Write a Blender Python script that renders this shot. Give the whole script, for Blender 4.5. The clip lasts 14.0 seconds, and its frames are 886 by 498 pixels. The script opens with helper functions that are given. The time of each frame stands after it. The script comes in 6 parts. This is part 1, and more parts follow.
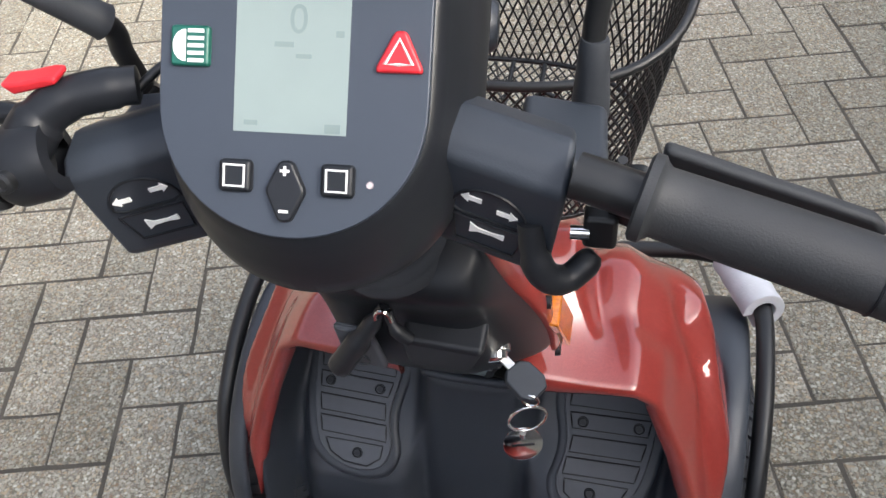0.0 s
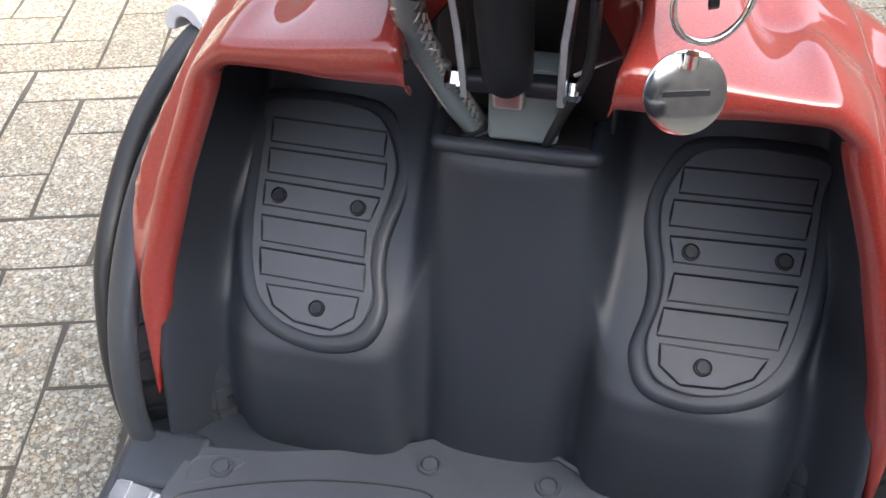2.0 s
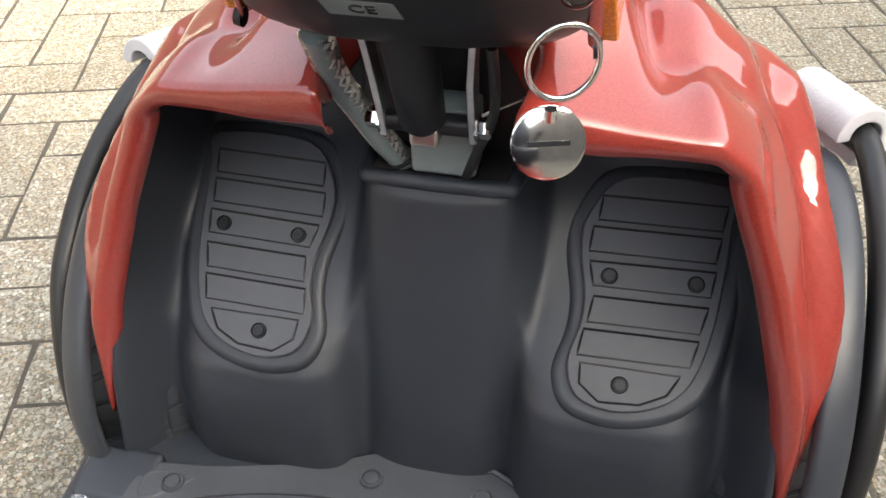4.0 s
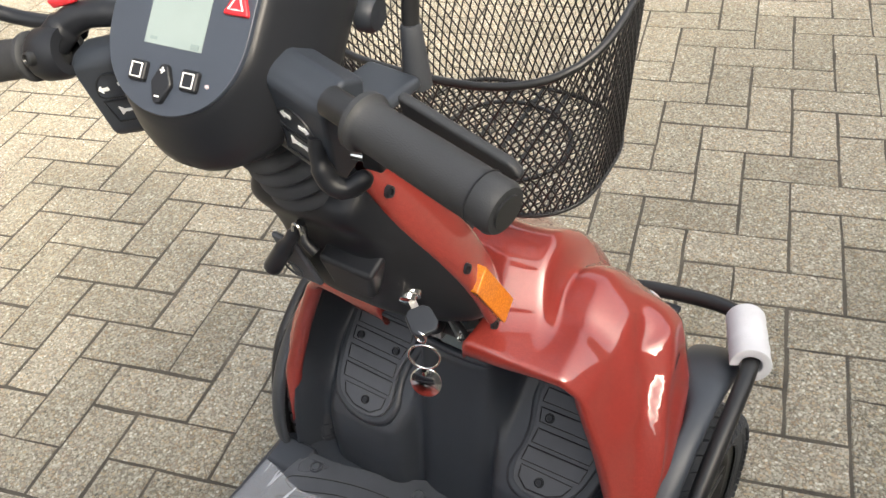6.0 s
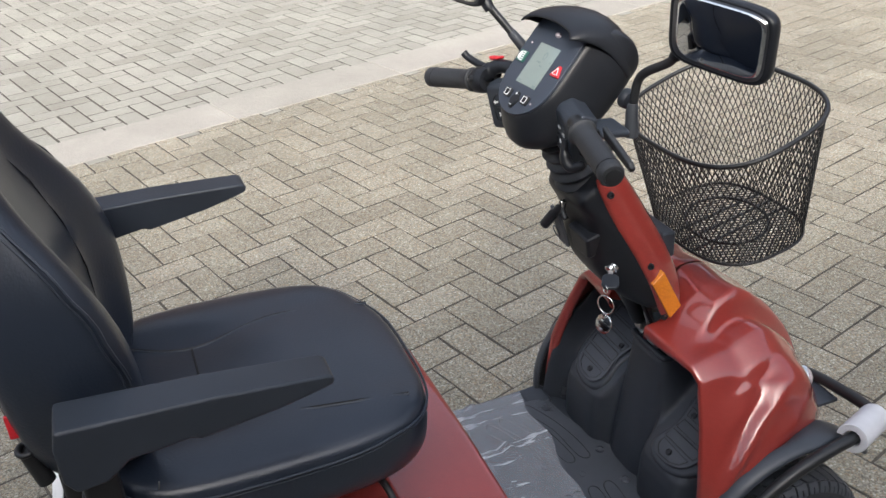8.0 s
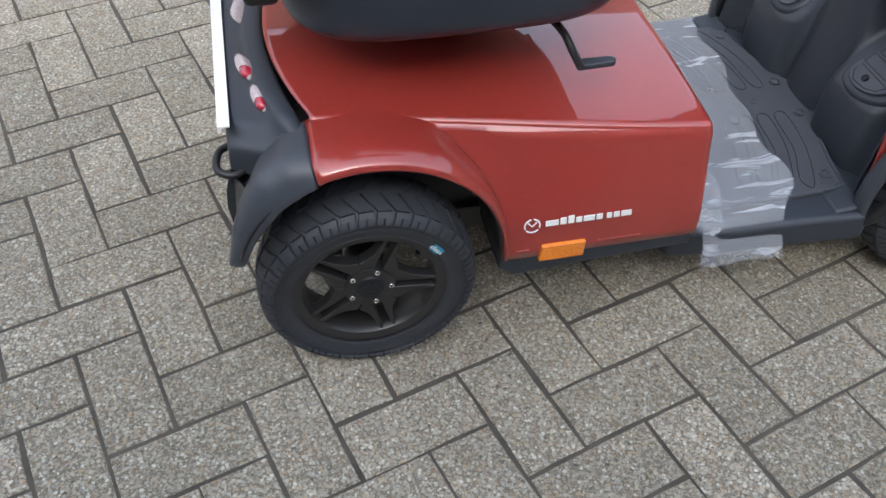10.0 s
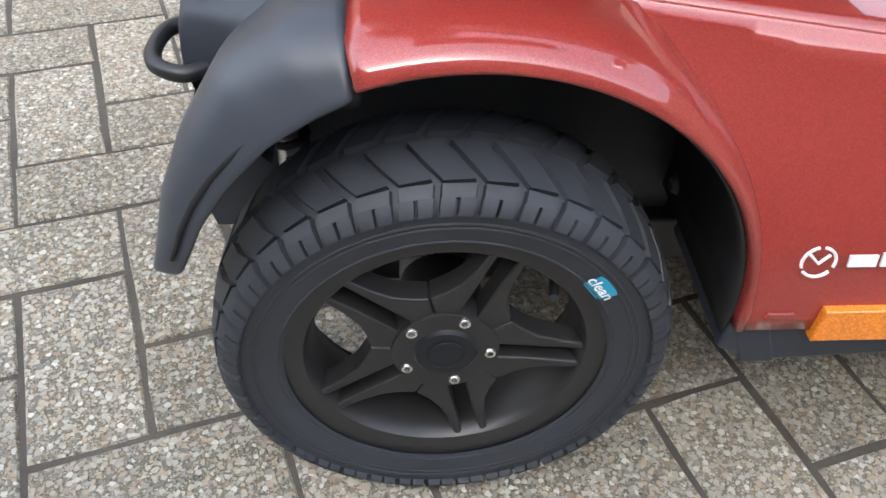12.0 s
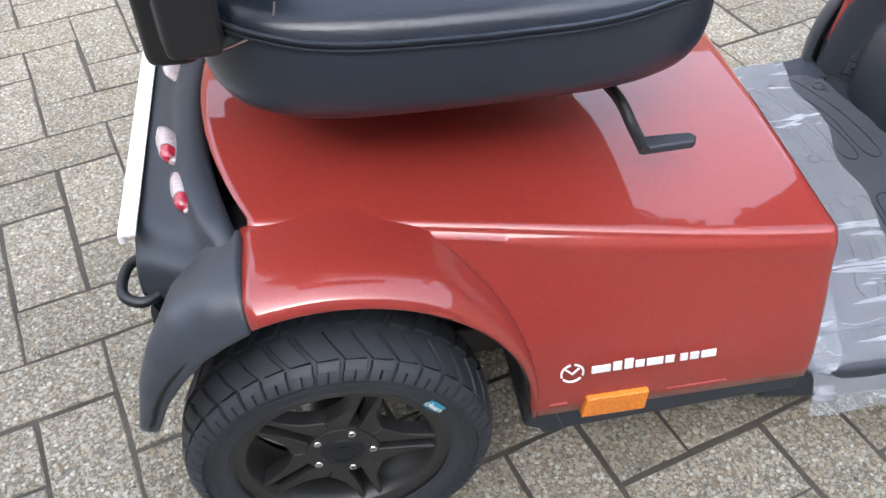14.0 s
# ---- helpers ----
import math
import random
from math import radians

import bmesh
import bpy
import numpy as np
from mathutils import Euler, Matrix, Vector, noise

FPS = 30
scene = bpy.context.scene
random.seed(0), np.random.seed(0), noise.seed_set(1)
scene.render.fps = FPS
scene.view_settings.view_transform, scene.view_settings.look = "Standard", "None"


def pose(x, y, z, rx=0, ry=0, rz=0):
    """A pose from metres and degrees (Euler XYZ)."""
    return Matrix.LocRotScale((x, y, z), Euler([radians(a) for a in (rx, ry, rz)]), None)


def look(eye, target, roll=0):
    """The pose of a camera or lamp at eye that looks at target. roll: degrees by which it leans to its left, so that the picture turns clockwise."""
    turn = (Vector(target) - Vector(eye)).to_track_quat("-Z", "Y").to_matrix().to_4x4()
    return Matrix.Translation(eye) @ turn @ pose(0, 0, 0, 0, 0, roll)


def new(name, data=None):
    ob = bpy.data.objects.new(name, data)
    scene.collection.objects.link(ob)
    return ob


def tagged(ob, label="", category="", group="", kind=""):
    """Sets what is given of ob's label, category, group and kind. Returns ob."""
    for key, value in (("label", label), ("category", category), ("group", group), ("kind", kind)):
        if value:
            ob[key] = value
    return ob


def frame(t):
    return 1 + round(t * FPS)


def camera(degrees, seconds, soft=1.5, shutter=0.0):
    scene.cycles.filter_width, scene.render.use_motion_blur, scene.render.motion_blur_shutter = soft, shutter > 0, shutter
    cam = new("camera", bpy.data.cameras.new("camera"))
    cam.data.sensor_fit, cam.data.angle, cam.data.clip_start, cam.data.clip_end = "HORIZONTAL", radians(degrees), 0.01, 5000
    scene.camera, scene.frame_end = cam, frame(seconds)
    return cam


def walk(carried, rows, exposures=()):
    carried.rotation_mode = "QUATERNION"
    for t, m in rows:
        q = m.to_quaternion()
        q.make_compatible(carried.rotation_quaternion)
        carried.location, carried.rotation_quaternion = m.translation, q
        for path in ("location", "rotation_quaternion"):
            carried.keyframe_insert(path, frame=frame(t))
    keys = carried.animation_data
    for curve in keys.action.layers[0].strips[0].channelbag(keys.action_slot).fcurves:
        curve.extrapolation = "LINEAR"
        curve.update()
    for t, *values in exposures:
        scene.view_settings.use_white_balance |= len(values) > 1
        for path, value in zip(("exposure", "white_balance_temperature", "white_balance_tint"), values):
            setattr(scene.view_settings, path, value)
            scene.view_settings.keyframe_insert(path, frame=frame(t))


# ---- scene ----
cam = camera(53.4, 14.0)
PATH = [
    (0, (0.153, 0.35, 1.293), (-0.24, 1.679, -0.149), -5.5),
    (0.5, (0.2, 0.31, 1.248), (-0.092, 1.618, -0.236), -5.6),
    (1, (0.13, 0.342, 1.056), (-0.166, 1.666, -0.413), -4.5),
    (1.5, (0.077, 0.4, 0.884), (-0.222, 1.746, -0.565), -2.5),
    (2, (0.057, 0.429, 0.801), (-0.264, 1.903, -0.512), -0.8),
    (2.2, (0.054, 0.435, 0.776), (-0.273, 1.931, -0.511), -0.3),
    (4.3, (0.132, 0.415, 0.869), (-0.174, 1.903, -0.432), -1.2),
    (4.5, (0.148, 0.414, 0.918), (-0.161, 1.851, -0.439), -2.2),
    (5, (0.186, 0.421, 1.06), (-0.144, 1.758, -0.391), -2.3),
    (5.3, (0.237, 0.409, 1.151), (-0.247, 1.703, -0.294), -3.5),
    (5.5, (0.309, 0.375, 1.202), (-0.354, 1.626, -0.211), -6.5),
    (6, (0.499, 0.286, 1.314), (-0.438, 1.498, 0.027), -7.4),
    (6.5, (0.698, 0.111, 1.38), (-0.377, 1.383, 0.272), -6.6),
    (7, (0.889, 0.027, 1.448), (-0.349, 1.206, 0.412), -6.4),
    (7.5, (1.064, 0.054, 1.471), (-0.468, 0.882, 0.487), -4.9),
    (8, (1.18, 0.033, 1.478), (-0.451, 0.676, 0.516), -2.8),
    (8.5, (1.273, -0.058, 1.458), (-0.365, 0.51, 0.461), -1.0),
    (9, (1.335, -0.127, 1.382), (-0.194, 0.373, 0.193), -0.0),
    (9.2, (1.342, -0.143, 1.365), (-0.134, 0.326, 0.1), 0.6),
    (11.3, (0.815, -0.047, 0.778), (-0.462, 0.141, -0.75), 2.2),
    (11.5, (0.782, -0.056, 0.733), (-0.525, 0.128, -0.77), 2.7),
    (12, (0.732, -0.066, 0.668), (-0.719, 0.107, -0.697), 3.3),
    (12.5, (0.733, -0.07, 0.635), (-0.739, 0.092, -0.709), 4.3),
    (13, (0.741, -0.066, 0.659), (-0.748, 0.089, -0.666), 4.2),
    (13.5, (0.789, -0.044, 0.788), (-0.7, 0.097, -0.54), 2.2),
    (14, (0.856, 0.017, 1.005), (-0.547, 0.249, -0.402), -1.3),
]
EXPOSURES = (
    (0.0, 1.94, 6400, 10), (0.5, 2.34, 6400, 10), (1.0, 2.35, 6500, 10), (1.5, 2.40, 6500, 11), (2.0, 2.86, 6500, 11), (4.5, 2.78, 7400, 8), (5.0, 2.66, 7400, 8), (5.5, 2.51, 7400, 8), (6.0, 2.20, 7200, 8), (6.5, 1.85, 7000, 8), (7.0, 1.56, 6800, 8),
    (7.5, 1.44, 6500, 10), (8.0, 1.52, 6300, 10), (8.5, 1.58, 6300, 10), (9.0, 1.88, 6100, 9), (11.5, 2.66, 6300, 10), (12.5, 3.04, 6300, 10), (13.5, 2.99, 6200, 10), (14.0, 2.82, 6200, 10))
walk(cam, [(t, look(eye, target, roll)) for t, eye, target, roll in PATH], EXPOSURES)

# ---- world and light ----
SUN_ELEV, SUN_AZ = 36.0, -24.0   # azimuth in degrees from +x towards +y
world = bpy.data.worlds.new("world")
scene.world = world
world.use_nodes = True
wn = world.node_tree.nodes
wbg = wn["Background"]
sky = wn.new("ShaderNodeTexSky")
sky.sky_type = "NISHITA"
sky.sun_disc = False
sky.sun_elevation = radians(SUN_ELEV)
sky.sun_rotation = radians(90 - SUN_AZ)
sky.air_density, sky.dust_density, sky.ozone_density = 1.0, 5.0, 1.0
haze = wn.new("ShaderNodeHueSaturation")
haze.inputs["Saturation"].default_value = 0.5
world.node_tree.links.new(sky.outputs[0], haze.inputs["Color"])
world.node_tree.links.new(haze.outputs[0], wbg.inputs[0])
wbg.inputs[1].default_value = 0.15
sun = new("sun", bpy.data.lights.new("sun", "SUN"))
sun.data.energy, sun.data.angle, sun.data.color = 0.9, radians(5), (1.0, 0.93, 0.82)
sx, sy = math.cos(radians(SUN_AZ)), math.sin(radians(SUN_AZ))
sun.matrix_world = look((sx * 10, sy * 10, 10 * math.tan(radians(SUN_ELEV))), (0, 0, 0))


# ---- materials ----
def material(name):
    m = bpy.data.materials.new(name)
    m.use_nodes = True
    nt = m.node_tree
    return m, nt, nt.nodes["Principled BSDF"]


def node(nt, kind, **inputs):
    n = nt.nodes.new(kind)
    for k, v in inputs.items():
        n.inputs[k.replace("_", " ")].default_value = v
    return n


def ramp(nt, fac, stops):
    r = nt.nodes.new("ShaderNodeValToRGB")
    e = r.color_ramp.elements
    while len(e) < len(stops):
        e.new(0.5)
    for el, (p, c) in zip(e, stops):
        el.position, el.color = p, (*c, 1)
    nt.links.new(fac, r.inputs[0])
    return r.outputs[0]


def math_node(nt, op, a, b):
    n = nt.nodes.new("ShaderNodeMath")
    n.operation = op
    for i, v in enumerate((a, b)):
        if isinstance(v, (int, float)):
            n.inputs[i].default_value = v
        else:
            nt.links.new(v, n.inputs[i])
    return n.outputs[0]


def mix_color(nt, fac, a, b, blend="MIX"):
    n = nt.nodes.new("ShaderNodeMix")
    n.data_type, n.blend_type = "RGBA", blend
    for sock, v in ((n.inputs[0], fac), (n.inputs[6], a), (n.inputs[7], b)):
        if isinstance(v, (int, float)):
            sock.default_value = v
        elif isinstance(v, tuple):
            sock.default_value = (*v, 1)
        else:
            nt.links.new(v, sock)
    return n.outputs[2]


def bump(nt, height, bsdf, strength=0.3, distance=0.002):
    b = nt.nodes.new("ShaderNodeBump")
    b.inputs["Strength"].default_value, b.inputs["Distance"].default_value = strength, distance
    nt.links.new(height, b.inputs["Height"])
    nt.links.new(b.outputs[0], bsdf.inputs["Normal"])


def coords(nt, kind="Object"):
    return nt.nodes.new("ShaderNodeTexCoord").outputs[kind]


def world_pos(nt):
    return nt.nodes.new("ShaderNodeNewGeometry").outputs["Position"]


def grained(name, color, rough, scale=400, bump_strength=0.15, spread=0.15, wear=6.0, metallic=0.0, coat=0.0, distance=0.0006):
    """A surface with fine grain relief and broad unevenness of tone and gloss."""
    m, nt, b = material(name)
    pos = coords(nt)
    fine = node(nt, "ShaderNodeTexNoise", Scale=scale, Detail=3.0)
    broad = node(nt, "ShaderNodeTexNoise", Scale=wear, Detail=5.0, Roughness=0.65)
    nt.links.new(pos, fine.inputs["Vector"])
    nt.links.new(pos, broad.inputs["Vector"])
    lo = tuple(c * (1 - spread) for c in color)
    hi = tuple(min(1, c * (1 + spread)) for c in color)
    nt.links.new(ramp(nt, broad.outputs[0], [(0.3, lo), (0.7, hi)]), b.inputs["Base Color"])
    r = nt.nodes.new("ShaderNodeMapRange")
    r.inputs["To Min"].default_value, r.inputs["To Max"].default_value = rough - 0.06, rough + 0.06
    nt.links.new(broad.outputs[0], r.inputs[0])
    nt.links.new(r.outputs[0], b.inputs["Roughness"])
    b.inputs["Metallic"].default_value = metallic
    b.inputs["Coat Weight"].default_value = coat
    b.inputs["Coat Roughness"].default_value = 0.05
    bump(nt, fine.outputs[0], b, bump_strength, distance)
    return m


def concrete(name, matrix, stones_of, pebble=150.0, relief=0.5, cover=0.45):
    """Washed concrete with small exposed stones, each piece a little different."""
    m, nt, b = material(name)
    pos = world_pos(nt)
    big = node(nt, "ShaderNodeTexVoronoi", Scale=pebble, Randomness=1.0)
    small = node(nt, "ShaderNodeTexVoronoi", Scale=pebble * 2.1)
    broad = node(nt, "ShaderNodeTexNoise", Scale=2.2, Detail=6.0, Roughness=0.6)
    fine = node(nt, "ShaderNodeTexNoise", Scale=520.0, Detail=3.0, Roughness=0.7)
    warp = node(nt, "ShaderNodeTexNoise", Scale=pebble * 1.3, Detail=1.0)
    nt.links.new(pos, warp.inputs["Vector"])
    bent = mix_color(nt, 0.004, pos, warp.outputs["Color"], "ADD")
    for n in (big, small):
        nt.links.new(bent, n.inputs["Vector"])
    for n in (broad, fine):
        nt.links.new(pos, n.inputs["Vector"])
    sand = ramp(nt, fine.outputs[0], [(0.28, tuple(0.5 * c for c in matrix)), (0.5, matrix), (0.75, tuple(1.45 * c for c in matrix))])
    base, height = sand, None
    for v, amount, size in ((small, 0.85, cover - 0.10), (big, 0.92, cover)):
        sep = nt.nodes.new("ShaderNodeSeparateColor")
        nt.links.new(v.outputs["Color"], sep.inputs[0])
        k = len(stones_of)
        tone = ramp(nt, sep.outputs[0], [((i + 0.0) / k, c) for i, c in enumerate(stones_of)])
        reach = math_node(nt, "SUBTRACT", v.outputs["Distance"], math_node(nt, "MULTIPLY", sep.outputs[1], 0.30))
        mask = ramp(nt, reach, [(max(0.0, size - 0.26), (amount,) * 3), (size - 0.14, (0, 0, 0))])
        base = mix_color(nt, mask, base, tone)
        height = mask if height is None else math_node(nt, "MAXIMUM", height, mask)
    tone = ramp(nt, broad.outputs[0], [(0.3, (0.84, 0.83, 0.81)), (0.7, (1.08, 1.07, 1.05))])
    base = mix_color(nt, 1.0, base, tone, "MULTIPLY")
    info = nt.nodes.new("ShaderNodeObjectInfo").outputs["Random"]
    isle = nt.nodes.new("ShaderNodeNewGeometry").outputs["Random Per Island"]
    pick = math_node(nt, "FRACT", math_node(nt, "ADD", info, isle), 0)
    piece = ramp(nt, pick, [(0.0, (0.86, 0.85, 0.82)), (0.5, (1.0, 0.99, 0.96)), (1.0, (1.12, 1.1, 1.08))])
    base = mix_color(nt, 1.0, base, piece, "MULTIPLY")
    nt.links.new(base, b.inputs["Base Color"])
    b.inputs["Roughness"].default_value = 0.85
    h = math_node(nt, "ADD", math_node(nt, "MULTIPLY", fine.outputs[0], 0.5), height)
    bump(nt, h, b, relief, 0.003)
    return m


GRIT = [(0.099, 0.097, 0.087), (0.453, 0.442, 0.387), (0.335, 0.317, 0.27), (0.414, 0.397, 0.339), (0.246, 0.181, 0.121), (0.611, 0.613, 0.556), (0.374, 0.357, 0.305), (0.187, 0.179, 0.155), (0.473, 0.457, 0.392), (0.394, 0.322, 0.228)]
PALE_GRIT = [(0.308, 0.306, 0.278), (0.378, 0.378, 0.348), (0.229, 0.225, 0.204), (0.37, 0.365, 0.331)]
M_PAVER = concrete("washed_concrete", (0.197, 0.181, 0.140), GRIT, 185.0, 1.0, 0.60)
M_PAVER_PALE = concrete("pale_concrete", (0.285, 0.283, 0.258), PALE_GRIT, 240.0, 0.3, 0.4)
M_KERB = concrete("smooth_concrete", (0.33, 0.315, 0.295), PALE_GRIT, 300.0, 0.15, 0.36)
M_SAND = grained("joint_sand", (0.070, 0.062, 0.050), 0.95, 300, 0.6, 0.35, 9, distance=0.002)
M_SHADEWALL = grained("grey_render", (0.20, 0.19, 0.175), 0.9, 120, 0.4, 0.3, 1.2, distance=0.003)
M_FARWALL = grained("dark_brick", (0.075, 0.055, 0.045), 0.9, 60, 0.4, 0.35, 0.6, distance=0.004)
M_BLACK = grained("black_moulded_plastic", (0.0225, 0.0282, 0.038), 0.48, 900, 0.25, 0.2, 5, distance=0.0004)
M_FENDER = grained("satin_black_plastic", (0.034, 0.040, 0.050), 0.40, 900, 0.15, 0.2, 5, distance=0.0003)
M_BLACK_SMOOTH = grained("smooth_black_plastic", (0.0108, 0.0122, 0.0155), 0.40, 900, 0.08, 0.2, 6, distance=0.0003)
M_BLACK_PAINT = grained("black_powder_coat", (0.0120, 0.0128, 0.0142), 0.42, 700, 0.2, 0.2, 8, distance=0.0003)
M_MAT = grained("grey_rubber_mat", (0.050, 0.057, 0.070), 0.55, 600, 0.3, 0.2, 6, distance=0.0005)
M_RUBBER = grained("tyre_rubber", (0.027, 0.031, 0.038), 0.62, 500, 0.25, 0.3, 7, distance=0.0004)
M_RIM = grained("matt_black_rim", (0.031, 0.031, 0.031), 0.38, 600, 0.1, 0.2, 8, metallic=0.3, distance=0.0003)
M_LEATHER = grained("black_leatherette", (0.017, 0.023, 0.035), 0.31, 260, 0.5, 0.15, 4, distance=0.0007)
M_LEATHER.node_tree.nodes["Principled BSDF"].inputs["Specular IOR Level"].default_value = 0.55
M_BLACK_SMOOTH.node_tree.nodes["Principled BSDF"].inputs["Specular IOR Level"].default_value = 0.32
M_GRIP = grained("grip_rubber", (0.0210, 0.0231, 0.0266), 0.6, 900, 0.4, 0.15, 9, distance=0.0005)
M_CHROME = grained("chrome", (0.75, 0.75, 0.74), 0.12, 300, 0.03, 0.05, 9, metallic=1.0)
M_STEEL = grained("zinc_steel", (0.55, 0.54, 0.52), 0.3, 300, 0.1, 0.2, 30, metallic=1.0)
M_TEAL = grained("grey_green_paint", (0.16, 0.20, 0.21), 0.4, 300, 0.1, 0.15, 12)
M_FOAM = grained("grey_foam", (0.52, 0.53, 0.56), 0.9, 350, 0.5, 0.1, 8, distance=0.001)
M_WHITE = grained("white_print", (0.78, 0.78, 0.77), 0.5, 300, 0.05, 0.05, 8)
# near-black for seams, and for shade painted into rim groove and tunnel mouth
M_GAPDARK = grained("dark_cavity", (0.008, 0.008, 0.008), 0.8, 300, 0.1, 0.2, 8)
M_PANEL = grained("blue_grey_fascia", (0.034, 0.043, 0.060), 0.42, 900, 0.1, 0.1, 5, distance=0.0003)
M_BTN_GREEN = grained("green_button", (0.008, 0.10, 0.075), 0.4, 500, 0.05, 0.1, 9)
M_BTN_RED = grained("red_button", (0.55, 0.02, 0.03), 0.4, 500, 0.05, 0.1, 9)
M_CYAN = grained("blue_sticker", (0.02, 0.30, 0.48), 0.4, 500, 0.05, 0.1, 9)


def car_paint():
    m, nt, b = material("red_metallic_paint")
    pos = coords(nt)
    flake = node(nt, "ShaderNodeTexVoronoi", Scale=2600.0)
    broad = node(nt, "ShaderNodeTexNoise", Scale=3.0, Detail=4.0)
    dust = node(nt, "ShaderNodeTexNoise", Scale=900.0, Detail=2.0)
    for n in (flake, broad, dust):
        nt.links.new(pos, n.inputs["Vector"])
    sep = nt.nodes.new("ShaderNodeSeparateColor")
    nt.links.new(flake.outputs["Color"], sep.inputs[0])
    c = ramp(nt, sep.outputs[0], [(0.0, (0.212, 0.023, 0.017)), (0.7, (0.272, 0.030, 0.023)), (1.0, (0.37, 0.050, 0.037))])
    t = ramp(nt, broad.outputs[0], [(0.3, (0.93, 0.93, 0.93)), (0.7, (1.05, 1.05, 1.05))])
    nt.links.new(mix_color(nt, 1.0, c, t, "MULTIPLY"), b.inputs["Base Color"])
    b.inputs["Metallic"].default_value = 0.1
    r = nt.nodes.new("ShaderNodeMapRange")
    r.inputs["To Min"].default_value, r.inputs["To Max"].default_value = 0.42, 0.52
    nt.links.new(dust.outputs[0], r.inputs[0])
    nt.links.new(r.outputs[0], b.inputs["Roughness"])
    b.inputs["Coat Weight"].default_value = 1.0
    b.inputs["Coat Roughness"].default_value = 0.03
    b.inputs["Coat IOR"].default_value = 1.65
    b.inputs["Specular IOR Level"].default_value = 0.2
    bump(nt, broad.outputs[0], b, 0.06, 0.004)
    return m


M_RED = car_paint()


def reflector_mat(name, color):
    m, nt, b = material(name)
    pos = coords(nt)
    v = node(nt, "ShaderNodeTexVoronoi", Scale=420.0)
    nt.links.new(pos, v.inputs["Vector"])
    nt.links.new(ramp(nt, v.outputs["Distance"], [(0.0, tuple(min(1, 1.15 * c) for c in color)), (0.7, tuple(0.75 * c for c in color))]), b.inputs["Base Color"])
    b.inputs["Roughness"].default_value = 0.22
    b.inputs["Coat Weight"].default_value = 1.0
    b.inputs["Transmission Weight"].default_value = 0.15
    bump(nt, v.outputs["Distance"], b, 0.4, 0.001)
    return m


M_ORANGE = reflector_mat("orange_reflector_plastic", (0.95, 0.27, 0.012))
M_REDLENS = reflector_mat("red_lens_plastic", (0.45, 0.02, 0.05))
M_CLEARLENS = reflector_mat("clear_lens_plastic", (0.55, 0.48, 0.50))


def glossy(name, color, rough, metallic=0.0):
    m, nt, b = material(name)
    pos = coords(nt)
    n = node(nt, "ShaderNodeTexNoise", Scale=40.0, Detail=4.0)
    nt.links.new(pos, n.inputs["Vector"])
    nt.links.new(ramp(nt, n.outputs[0], [(0.3, tuple(0.96 * c for c in color)), (0.7, color)]), b.inputs["Base Color"])
    b.inputs["Roughness"].default_value, b.inputs["Metallic"].default_value = rough, metallic
    return m


M_LCD = glossy("lcd_glass", (0.21, 0.26, 0.25), 0.08)
M_LCD.node_tree.nodes["Principled BSDF"].inputs["Coat Weight"].default_value = 1.0
M_LCDINK = glossy("lcd_segment", (0.165, 0.21, 0.205), 0.12)
M_MIRROR = glossy("mirror_glass", (0.86, 0.87, 0.88), 0.015, 1.0)


def film_mat():
    """Thin clear packing film: mostly see-through, glossy, milky along the creases."""
    m, nt, b = material("clear_packing_film")
    out = nt.nodes["Material Output"]
    pos = coords(nt)
    n = node(nt, "ShaderNodeTexNoise", Scale=7.0, Detail=3.0, Distortion=0.6)
    mp = nt.nodes.new("ShaderNodeMapping")
    mp.inputs["Rotation"].default_value = (0, 0, radians(28))
    mp.inputs["Scale"].default_value = (7.0, 0.8, 1.0)
    nt.links.new(pos, mp.inputs[0])
    nt.links.new(mp.outputs[0], n.inputs["Vector"])
    b.inputs["Base Color"].default_value = (0.62, 0.66, 0.72, 1)
    b.inputs["Roughness"].default_value = 0.12
    bump(nt, n.outputs[0], b, 0.8, 0.012)
    tr = nt.nodes.new("ShaderNodeBsdfTransparent")
    tr.inputs[0].default_value = (0.96, 0.97, 0.98, 1)
    fac = ramp(nt, n.outputs[0], [(0.30, (0.20, 0.20, 0.20)), (0.58, (0.28, 0.28, 0.28)), (0.64, (0.58, 0.58, 0.58)), (0.70, (0.30, 0.30, 0.30))])
    mx = nt.nodes.new("ShaderNodeMixShader")
    nt.links.new(fac, mx.inputs[0])
    nt.links.new(tr.outputs[0], mx.inputs[1])
    nt.links.new(b.outputs[0], mx.inputs[2])
    nt.links.new(mx.outputs[0], out.inputs[0])
    return m


M_FILM = film_mat()


# ---- building helpers ----
def mesh_object(name, verts, faces, mat, parent=None, label="", smooth=True):
    me = bpy.data.meshes.new(name)
    me.from_pydata([tuple(v) for v in verts], [], faces)
    me.validate()
    me.materials.append(mat)
    ob = new(name, me)
    if smooth:
        me.shade_smooth()
    if parent:
        ob.parent = parent
    if label:
        ob["label"] = label
    return ob


def sharp(ob, angle=35):
    ob.data.set_sharp_from_angle(angle=radians(angle))
    return ob


def bevelled(ob, width, segments=3, angle=30):
    m = ob.modifiers.new("bevel", "BEVEL")
    m.width, m.segments, m.limit_method, m.angle_limit = width, segments, "ANGLE", radians(angle)
    m.harden_normals = True
    return ob


def thick(ob, t, offset=-1):
    m = ob.modifiers.new("solid", "SOLIDIFY")
    m.thickness, m.offset = t, offset
    return ob


